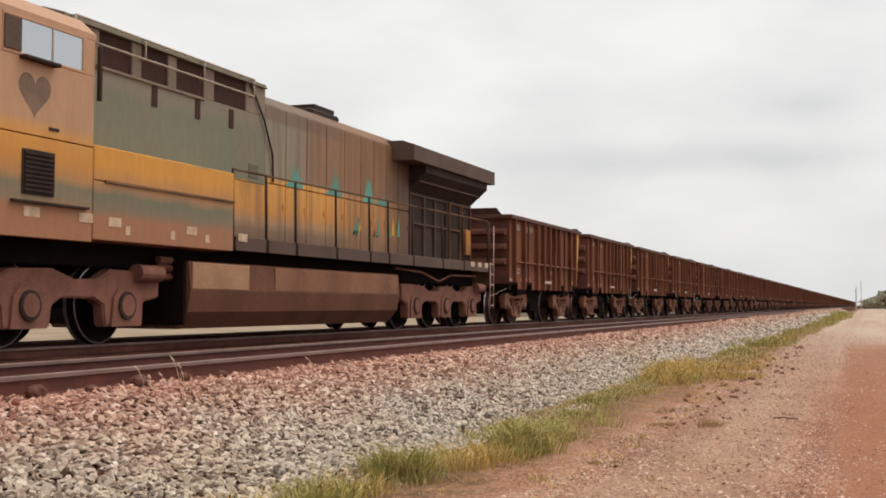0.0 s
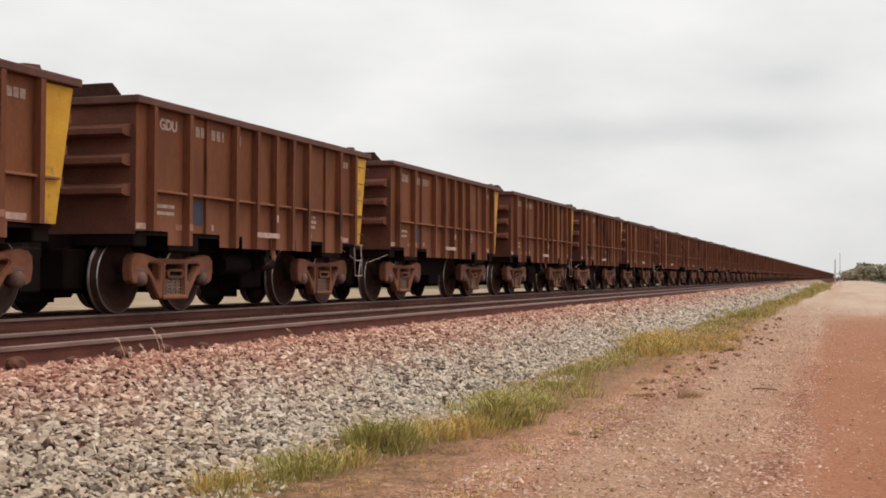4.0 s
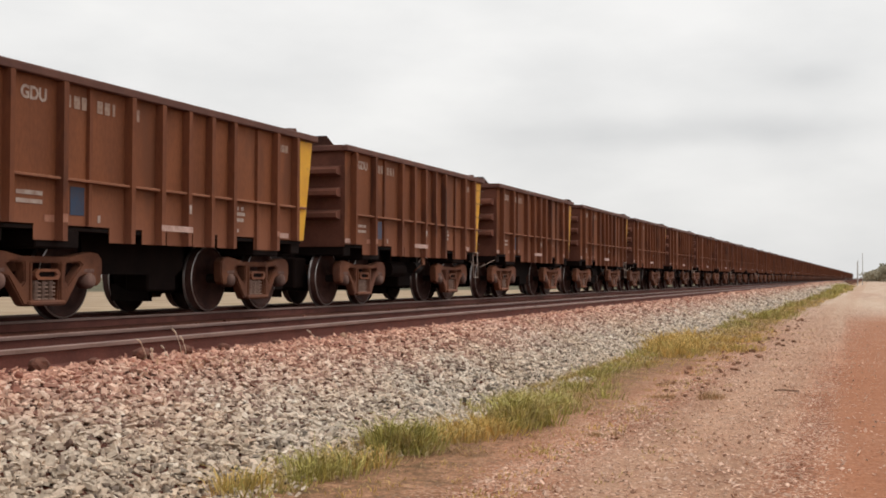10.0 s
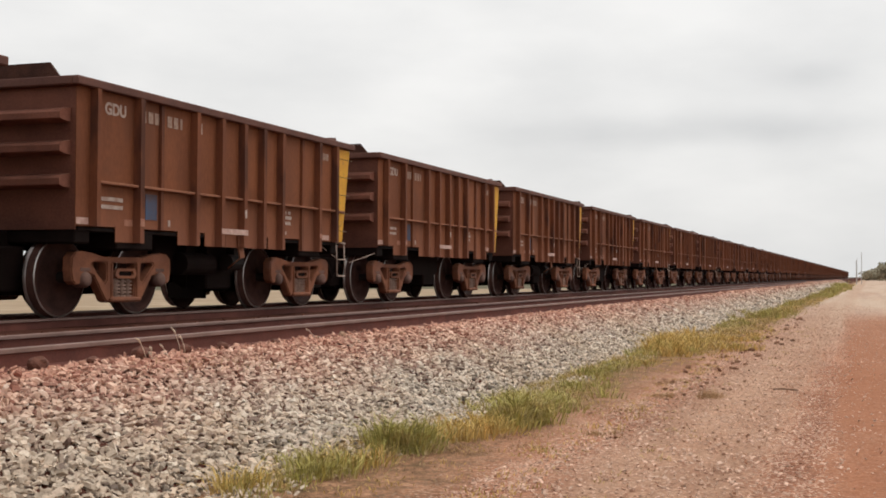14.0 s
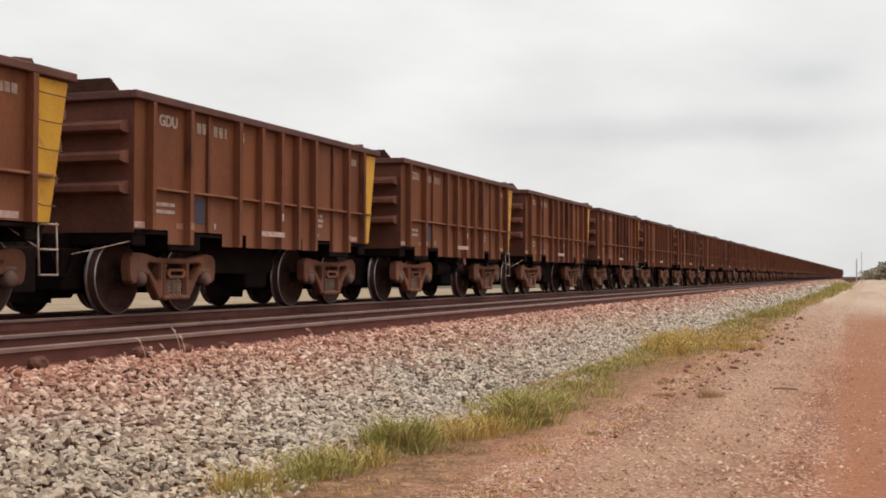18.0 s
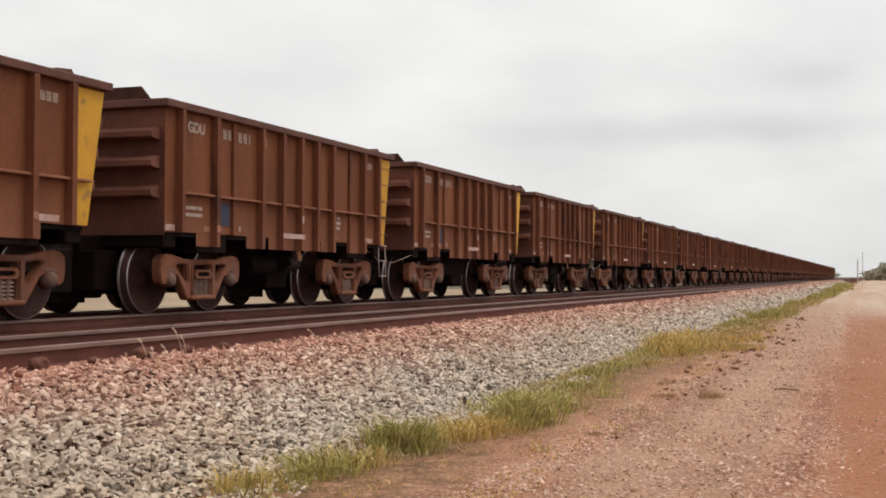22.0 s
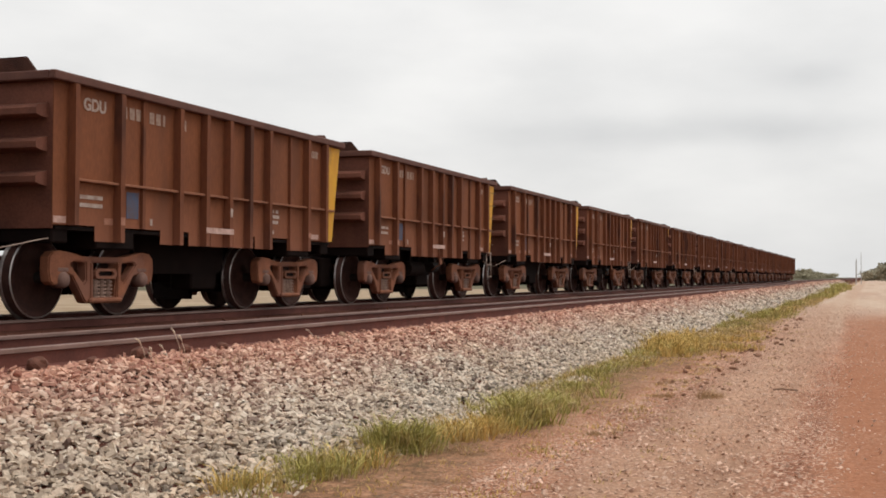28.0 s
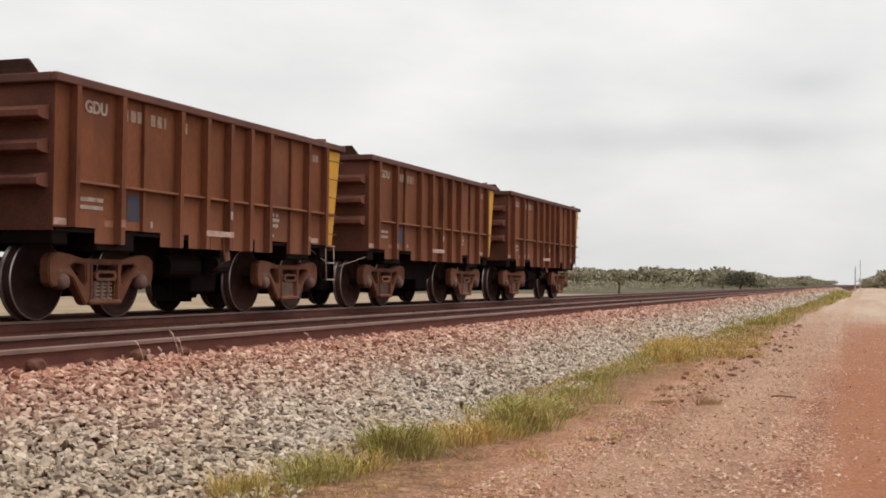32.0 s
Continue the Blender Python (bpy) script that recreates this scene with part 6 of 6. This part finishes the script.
    x = np.where(rng.random(n) < 0.7, -2.75 + 0.9 * rng.random(n), -3.4 + 2.0 * rng.random(n))
    s = (0.02 + 0.075 * rng.random(n) ** 2.2) * np.clip(y / 19, 0.5, 1.2)
    v, f = rocks(rng, np.stack([x, y, np.full(n, ROAD_Z + 0.008) + 0.12 * s], 1), s, 0.55)
    heap("earth_clods", "dark earth clods along the road edge", "clods", v, f, "clod")


build_stones()

# ---- grass ----


def blades(rng, centres, counts, heights, spread, width):
    """Curved tapering blades, five points each, in tufts round the centres."""
    c = np.repeat(centres, counts, 0)
    h = np.repeat(heights, counts) * rng.uniform(0.45, 1.1, len(c))
    sp = np.repeat(spread, counts)
    wd = np.repeat(width, counts) * rng.uniform(0.6, 1.3, len(c))
    n = len(c)
    off = rng.normal(size=(n, 2)) * sp[:, None]
    root = c + np.concatenate([off, np.zeros((n, 1))], 1)
    a = rng.uniform(0, 2 * np.pi, n)
    lean = off / (sp[:, None] + 1e-6) * 0.28 * h[:, None] + rng.normal(size=(n, 2)) * 0.34 * h[:, None]
    side = np.stack([np.cos(a), np.sin(a), np.zeros(n)], 1) * wd[:, None] * 0.5
    mid = root + np.concatenate([lean * 0.4, 0.62 * h[:, None]], 1)
    tip = root + np.concatenate([lean * 1.35, (h * rng.uniform(0.6, 1.0, n))[:, None]], 1)
    v = np.stack([root - side, root + side, mid + side * 0.75, mid - side * 0.75, tip], 1).reshape(-1, 3)
    k = 5 * np.arange(n)
    f = [(i, i + 1, i + 2, i + 3) for i in k] + [(i + 3, i + 2, i + 4) for i in k]
    return v, f


def build_grass():
    rng = np.random.default_rng(11)
    cs, ns, hs, ss, ws = [], [], [], [], []

    def tuft(x, y, n, h, s, w, z=ROAD_Z + 0.005):
        cs.append((x, y, z))
        ns.append(n)
        hs.append(h)
        ss.append(s)
        ws.append(w)

    def plant(name, label, category, material):
        v, f = blades(rng, *(np.array(a) for a in (cs, ns, hs, ss, ws)))
        heap(name, label, category, v, f, material)
        for a in (cs, ns, hs, ss, ws):
            a.clear()

    def edge(y):
        """Where the grass gives way to the bare road edge."""
        return float(np.interp(y, (6, 9, 11, 15, 17.5, 20.5, 22.5, 28, 40, 60, 230), (-3.6, -3.4, -2.95, -2.9, -3.25, -3.25, -2.7, -2.6, -2.9, -2.8, -2.6))) + 0.2 * noise.noise((y * 0.8, 7.0, 0.0))

    def fill(count, y0, y1, power, density):
        """Scattered places between the toe of the ballast and that edge, in patches."""
        made = 0
        while made < count:
            y = y0 + (y1 - y0) * rng.random() ** power
            x = -4.08 + (edge(y) + 4.08) * rng.random() ** 1.25
            made += 1
            bare = (9.8 < y < 11.1 and x < -3.65) or (y < 9.3 and rng.random() < 0.5) or (y < 7.4 and x < -3.85)
            if noise.noise((x * 1.3, y * 0.55, density)) > -0.08 and not bare:
                yield x, y, 1 - (x + 4.08) / (edge(y) + 4.1)

    for x, y, inner in fill(1500, 4, 32, 1.25, 5.0):
        lush = 0.5 + 0.5 * noise.noise((y * 0.45, 2.0, 0.0))
        tuft(x, y, int(9 + 22 * inner), 0.025 + (0.03 + 0.09 * lush) * (0.35 + 0.65 * inner) * rng.uniform(0.5, 1.3), 0.09, 0.009)
    for k in range(160):
        tuft(-4.0 + abs(rng.normal()) * 0.5, rng.uniform(-9, 4), 26, rng.uniform(0.06, 0.2), 0.09, 0.009)
    for x, y, inner in fill(1500, 30, 230, 1.2, 1.0):
        tuft(x, y, 16, rng.uniform(0.05, 0.17), 0.18, 0.02 + y * 0.00025)
    # sparse weeds out on the road edge
    for k in range(160):
        tuft(-3.4 + 2.0 * rng.random() ** 1.6, 5 + 30 * rng.random(), 14, rng.uniform(0.015, 0.05), 0.06, 0.008)
    plant("grass_verge", "uneven olive and straw-coloured grass along the ballast toe", "grass", "grass")
    # lush green clumps
    for x, y, n, h, w, l in ((-3.58, 8.95, 46, 0.38, 0.10, 0.10), (-3.84, 9.35, 10, 0.22, 0.1, 0.2), (-3.68, 7.75, 26, 0.24, 0.12, 0.2), (-3.78, 7.1, 14, 0.17, 0.14, 0.2),
                             (-3.20, 10.95, 56, 0.42, 0.10, 0.2), (-3.28, 12.0, 24, 0.3, 0.14, 0.4), (-3.62, 12.6, 24, 0.24, 0.2, 0.5), (-3.4, 14.2, 20, 0.2, 0.2, 0.6), (-3.70, 17.6, 24, 0.2, 0.18, 0.9),
                             (-3.75, 20.5, 16, 0.2, 0.2, 0.8), (-3.5, 44.0, 50, 0.42, 0.32, 2.5), (-3.7, 36.0, 24, 0.24, 0.25, 2.0), (-3.8, 64.0, 30, 0.3, 0.3, 4.0), (-3.3, 90.0, 30, 0.4, 0.4, 5.0), (-3.6, 130.0, 50, 0.6, 0.5, 16.0), (-3.9, 175.0, 60, 0.9, 0.5, 12.0)):
        for j in range(n):
            tuft(x + rng.normal() * w, y + rng.normal() * l, 30, h * rng.uniform(0.35, 1.05), 0.06 + 0.001 * y, 0.008 + 0.0003 * y)
    for x, y, inner in fill(150, 4, 34, 1.2, 9.0):
        tuft(x, y, 20, rng.uniform(0.05, 0.14), 0.08, 0.009)
    plant("green_clumps", "taller green grass clumps in the verge", "grass", "lush")
    # ochre seed grass, thicker further along
    for x, y, n, h, w, l in ((-3.96, 6.8, 6, 0.22, 0.04, 0.12), (-3.62, 8.2, 12, 0.18, 0.1, 0.2), (-3.45, 10.0, 20, 0.2, 0.13, 0.3), (-3.3, 10.4, 16, 0.22, 0.1, 0.2), (-3.55, 23.2, 48, 0.32, 0.22, 1.0), (-3.1, 26.0, 46, 0.2, 0.4, 2.0), (-3.85, 24.8, 34, 0.38, 0.14, 1.3)):
        for j in range(n):
            tuft(x + rng.normal() * w, y + rng.normal() * l, 34, h * rng.uniform(0.5, 1.15), 0.08, 0.009 + 0.0003 * y)
    for x, y, inner in fill(2100, 19, 230, 1.35, 3.0):
        tuft(x, y, 11, rng.uniform(0.04, 0.13), 0.2, 0.012 + y * 0.0003)
    for k in range(260):
        tuft(-3.3 + 1.1 * rng.random(), 7 + 26 * rng.random(), 16, rng.uniform(0.02, 0.07), 0.07, 0.008)
    plant("ochre_grass", "dry ochre seed grass spreading onto the road edge", "dry grass", "ochre")
    for x, y, inner in fill(1000, 4.5, 46, 1.2, 12.0):
        tuft(x, y, 7, rng.uniform(0.05, 0.2), 0.12, 0.006)
    for x, y, inner in fill(1000, 24, 230, 1.3, 15.0):
        tuft(x, y, 14, rng.uniform(0.05, 0.14), 0.2, 0.016 + y * 0.0003)
    for x, y in ((-3.38, 9.1), (-3.5, 8.5), (-3.1, 11.3), (-3.3, 9.7), (-3.45, 7.6), (-3.1, 12.8), (-3.2, 10.4), (-3.0, 14.5)):
        for j in range(10):
            tuft(x + rng.normal() * 0.1, y + rng.normal() * 0.2, 9, rng.uniform(0.05, 0.14), 0.08, 0.006)
    # flattened dead stems along the bare edge
    for k in range(220):
        y = 5 + 34 * rng.random() ** 1.3
        tuft(edge(y) + 0.28 * rng.normal(), y, 8, rng.uniform(0.012, 0.05), 0.11, 0.007)
    plant("straw_verge", "bleached straw stems among the verge grass", "dry grass", "straw")
    # dead brown growth on the bare edge
    for k in range(520):
        y = 6.5 + 15 * rng.random() ** 1.2
        x = edge(y) + 0.05 + abs(rng.normal()) * 0.28
        if noise.noise((x * 2.2, y * 1.1, 21.0)) > 0.02:
            tuft(x, y, 12, rng.uniform(0.012, 0.04), 0.09, 0.007)
    for x, y, n in ((-3.16, 9.2, 6), (-3.02, 9.0, 6), (-2.9, 9.15, 5), (-2.95, 9.95, 8), (-2.8, 10.2, 7), (-2.65, 9.6, 5)):
        for j in range(n):
            tuft(x + rng.normal() * 0.07, y + rng.normal() * 0.1, 20, rng.uniform(0.02, 0.075), 0.045, 0.007)
    for x, y, n, h in ((-3.0, 12.25, 9, 0.11), (-3.2, 12.4, 8, 0.1), (-2.36, 14.2, 8, 0.08), (-1.77, 14.4, 14, 0.12), (-2.25, 10.55, 7, 0.07), (-2.5, 15.9, 6, 0.07)):
        for j in range(n):
            tuft(x + rng.normal() * 0.07, y + rng.normal() * 0.12, 22, h * rng.uniform(0.4, 1.1), 0.035, 0.007)
    plant("dead_litter", "flattened dead brown grass on the bare road edge", "dry grass", "litter")
    # a few stems up on the stones
    for k in range(26):
        tuft(-4.35 + 0.3 * rng.random(), 5.5 + 9 * rng.random(), 5, rng.uniform(0.05, 0.14), 0.04, 0.005)
    for k in range(34):
        x, y = rng.normal(-5.5, 0.1), rng.normal(9.2, 0.5)
        tuft(x, y, 5, rng.uniform(0.03, 0.09), 0.06, 0.005, float(bed_z(x)))
    plant("straw_stems", "thin bleached stems growing between the ballast stones", "dry grass", "straw")


build_grass()


def build_weed(x, y, z, stalks, rng):
    """Stalks given by where they stand along the rail, how far they lean and how high they reach."""
    root = thing("dry_weed", "bleached dry grass stalks with pale seed heads beside the rail", "weed", "dry weeds")
    root.location = (x, y, z)
    for dy, lean, h in stalks:
        bm = bmesh.new()
        bend = rng.uniform(-0.02, 0.02)
        pts = [(0, dy, 0), (bend, dy + 0.3 * lean, h * 0.45), (1.5 * bend, dy + 0.7 * lean, h * 0.85), (2 * bend, dy + lean, h)]
        rod(bm, pts, 0.0026, 4)
        for j in range(5):
            p = Vector(pts[2]).lerp(Vector(pts[3]), 0.25 * j) + Vector((rng.uniform(-0.006, 0.006), 0, 0))
            tube(bm, p, p + Vector((rng.uniform(-0.012, 0.012), -0.014, 0.012)), 0.0075, 4, 0.003)
        part("stalk", bm, "dry", root)["kind"] = "stuff"


def build_sticks():
    for x, y, z, ln, turn, tilt, r, material, label in (
            (-4.54, 14.35, -0.645, 0.62, 17, 25, 0.012, "stick", "thin dry grey-brown stick lying on the ballast"),
            (-1.0, 15.6, ROAD_Z + 0.015, 0.3, 4, 0, 0.011, "stick", "thin dry grey-brown stick lying on the road"),
            (-3.55, 10.08, -0.78, 0.40, 153, -31, 0.006, "dry", "bleached straw stalk leaning out of the grass")):
        root = thing("dry_stick", label, "stick", "dry sticks")
        root.matrix_basis = pose(x, y, z, 0, tilt, turn)
        bm = bmesh.new()
        rod(bm, [(-ln / 2, 0, 0), (-ln / 6, 0.02, 0.012), (ln / 6, -0.01, 0.008), (ln / 2, 0.03, 0)], r, 6)
        part("stem", bm, material, root)


def build_boulders():
    rng = np.random.default_rng(21)
    for x, y, s, label in ((-5.84, 7.28, 0.19, "dark"), (-5.82, 7.92, 0.12, "dark"), (-5.83, 8.59, 0.18, "dark"), (-5.83, 9.27, 0.16, "dark"), (-5.83, 9.95, 0.14, "dark"),
                           (-5.80, 12.6, 0.12, "tan"), (-5.82, 11.0, 0.11, "dark"), (-4.75, 5.4, 0.13, "tan")):
        bm = bmesh.new()
        bmesh.ops.create_icosphere(bm, subdivisions=2, radius=s * 0.42)
        for v in bm.verts:
            v.co *= 1 + 0.35 * noise.noise(v.co * 16 + Vector((x, y, 0)))
            v.co.z *= 0.75
        ob = new("loose_rock", to_mesh("loose_rock", bm, "rock_dark" if label == "dark" else "rock_tan"))
        ob.location = (x, y, float(bed_z(x)) + 0.36 * s)
        tagged(ob, "%s rounded rock lying on the ballast" % ("dark red-brown" if label == "dark" else "tan"), "rock", "loose rocks")


weed_rng = np.random.default_rng(6)
for wx, wy, stalks in ((-5.72, 8.52, ((0, -0.14, 0.2), (0.06, -0.04, 0.12), (0.1, -0.02, 0.07))), (-5.72, 9.05, ((0, -0.2, 0.27), (0.07, -0.14, 0.2), (-0.2, -0.1, 0.13), (-0.16, -0.06, 0.05))),
                       (-5.72, 11.79, ((0, -0.29, 0.15), (0.05, -0.03, 0.05)))):
    build_weed(wx, wy, float(bed_z(wx)), stalks, weed_rng)
build_sticks()
build_boulders()

# ---- trees, woods, poles ----


def leaf_cloud(rng, lobes, count, size):
    """Many small leaf clumps through a set of lobes (centre, radius)."""
    which = rng.integers(len(lobes), size=count)
    c = np.array([l[0] for l in lobes], float)[which]
    r = np.array([l[1] for l in lobes], float)[which]
    d = rng.normal(size=(count, 3))
    d /= np.linalg.norm(d, axis=1)[:, None]
    p = c + d * r * (rng.uniform(0.15, 1.0, count) ** 0.6)[:, None]
    u, w = rng.normal(size=(count, 3)), rng.normal(size=(count, 3))
    u /= np.linalg.norm(u, axis=1)[:, None]
    w -= u * (w * u).sum(1)[:, None]
    w /= np.linalg.norm(w, axis=1)[:, None]
    h = 0.5 * size * rng.uniform(0.6, 1.4, count)[:, None]
    v = np.stack([p + h * (u * a + w * e) for a, e in ((-1, -0.3), (0, -0.8), (1, -0.2), (0.7, 0.8), (-0.6, 0.9))], 1).reshape(-1, 3)
    return v.tolist(), (5 * np.arange(count)[:, None] + np.arange(5)).tolist()


def build_tree(x, y, height, wide, material, rng, label):
    root = thing("tree", label, "tree", "trees by the line")
    root.location = (x, y, FIELD_Z)
    bm = bmesh.new()
    tube(bm, (0, 0, -0.1), (0.05 * wide, 0, 0.45 * height), 0.05 * height ** 0.8, 8, 0.03 * height ** 0.8)
    lobes = []
    for k in range(6):
        a = rng.uniform(0, 6.28)
        p = (0.3 * wide * math.cos(a), 0.3 * wide * math.sin(a), height * rng.uniform(0.35, 0.80))
        tube(bm, (0.03 * wide, 0, 0.3 * height), p, 0.02 * height ** 0.8, 6, 0.008 * height)
        lobes.append((p, (0.28 * wide, 0.28 * wide, 0.2 * height)))
    part("trunk", bm, "bark", root)
    v, f = leaf_cloud(rng, lobes, 1800, 0.05 * height)
    part("crown", soup("crown", v, f, material), None, root)


def build_woods():
    rng = np.random.default_rng(8)
    vs, fs = [], []

    def clump(x, y, h, w, n, z=FIELD_Z):
        lobes = [((x + rng.normal() * w * 0.3, y + rng.normal() * w * 0.3, z + h * rng.uniform(0.25, 0.72)), (w * 0.38, w * 0.38, h * 0.28)) for _ in range(5)]
        v, f = leaf_cloud(rng, lobes, n, 0.15 * h)
        b = len(vs)
        vs.extend(v)
        fs.extend(tuple(i + b for i in q) for q in f)

    for k in range(380):
        ratio = rng.uniform(0.03, 0.40)
        y = rng.uniform(290, 480) if ratio > 0.09 else rng.uniform(500, 1300)
        if ratio * y > 22:
            clump(-ratio * y, y, rng.uniform(2.6, 5.6) + 0.0015 * max(0, y - 400), rng.uniform(5, 9) * (1 + y / 1500), 560)
    for k in range(260):
        ratio = rng.uniform(0.05, 0.40)
        clump(-ratio * 230 - 16, rng.uniform(120, 280), rng.uniform(0.6, 1.7), rng.uniform(3, 7), 110)
    for k in range(90):
        ratio = rng.uniform(0.5, 0.95)
        x = -rng.uniform(400, 470)
        clump(x, -x / ratio, rng.uniform(8, 10), rng.uniform(14, 20), 500, -15.5)
    far = new("far_woods", soup("far_woods", vs, fs, "leaf"))
    tagged(far, "low green treeline across the fields", "trees", kind="stuff")
    vs, fs = [], []
    for k in range(40):
        x = rng.uniform(0.5, 18) if k < 22 else rng.uniform(12, 52)
        y = rng.uniform(470, 600)
        clump(x, y, rng.uniform(3.0, 4.6) + 0.34 * max(0, min(x, 13)), rng.uniform(5, 9), 500)
    near = new("roadside_thicket", soup("roadside_thicket", vs, fs, "leaf_brown"))
    near.location.z = ROAD_Z - FIELD_Z
    tagged(near, "olive thicket, paled for haze, where the road bends away", "bushes", kind="stuff")


def build_pole(x, y, h, arm):
    root = thing("utility_pole", "slender pole beside the road, paled for haze", "pole", "poles")
    root.location = (x, y, ROAD_Z)
    bm = bmesh.new()
    tube(bm, (0, 0, -0.2), (0, 0, h), 0.075, 8, 0.055)
    part("shaft", bm, "pole", root)
    if arm:
        bm = bmesh.new()
        quad_box(bm, -0.7, 0.7, -0.05, 0.05, h - 0.5, h - 0.38)
        part("cross_arm", bm, "pole", root)


tree_rng = np.random.default_rng(3)
build_tree(-14.9, 150, 3.3, 3.6, "leaf_dark", tree_rng, "dark bushy tree standing alone behind the tracks")
build_tree(-20.0, 100, 2.3, 1.2, "leaf", tree_rng, "thin young tree in the field")
build_tree(-30.0, 185, 3.2, 3.4, "leaf", tree_rng, "low bushy tree in the field")
build_tree(-26.0, 230, 4.2, 4.6, "leaf", tree_rng, "rounded green tree in the field")
build_woods()
build_pole(-2.25, 235, 4.6, False)
build_pole(-1.45, 260, 6.6, False)
build_pole(-3.0, 330, 6.4, False)

# ---- the train runs ----


def motions():
    """The whole train runs towards the viewer; the count is in wagon lengths, second by second."""
    passed = ((0, 5.445), (1, 2.2445), (2, -0.951), (3, -4.158), (6, -13.777), (7, -17.058), (8, -20.192), (9, -23.462), (10, -26.693), (11, -29.814),
              (12, -33.102), (13, -36.237), (14, -39.523), (17, -49.164), (18, -52.394), (19, -55.675), (20, -58.815), (21, -62.039), (22, -65.32),
              (23, -68.462), (24, -71.764), (25, -74.908), (28, -84.568), (29, -87.895), (30, -91.092), (31, -94.252), (32, -97.566))
    first = [(t, 13.73 + (n - 3.538) * PITCH) for t, n in passed]
    walk(loco, [(t, pose(FAR_TRACK, s - 1.6, 0)) for t, s in first])
    for k, w in enumerate(wagons):
        walk(w, [(t, pose(FAR_TRACK, s + k * PITCH, 0)) for t, s in first])


motions()
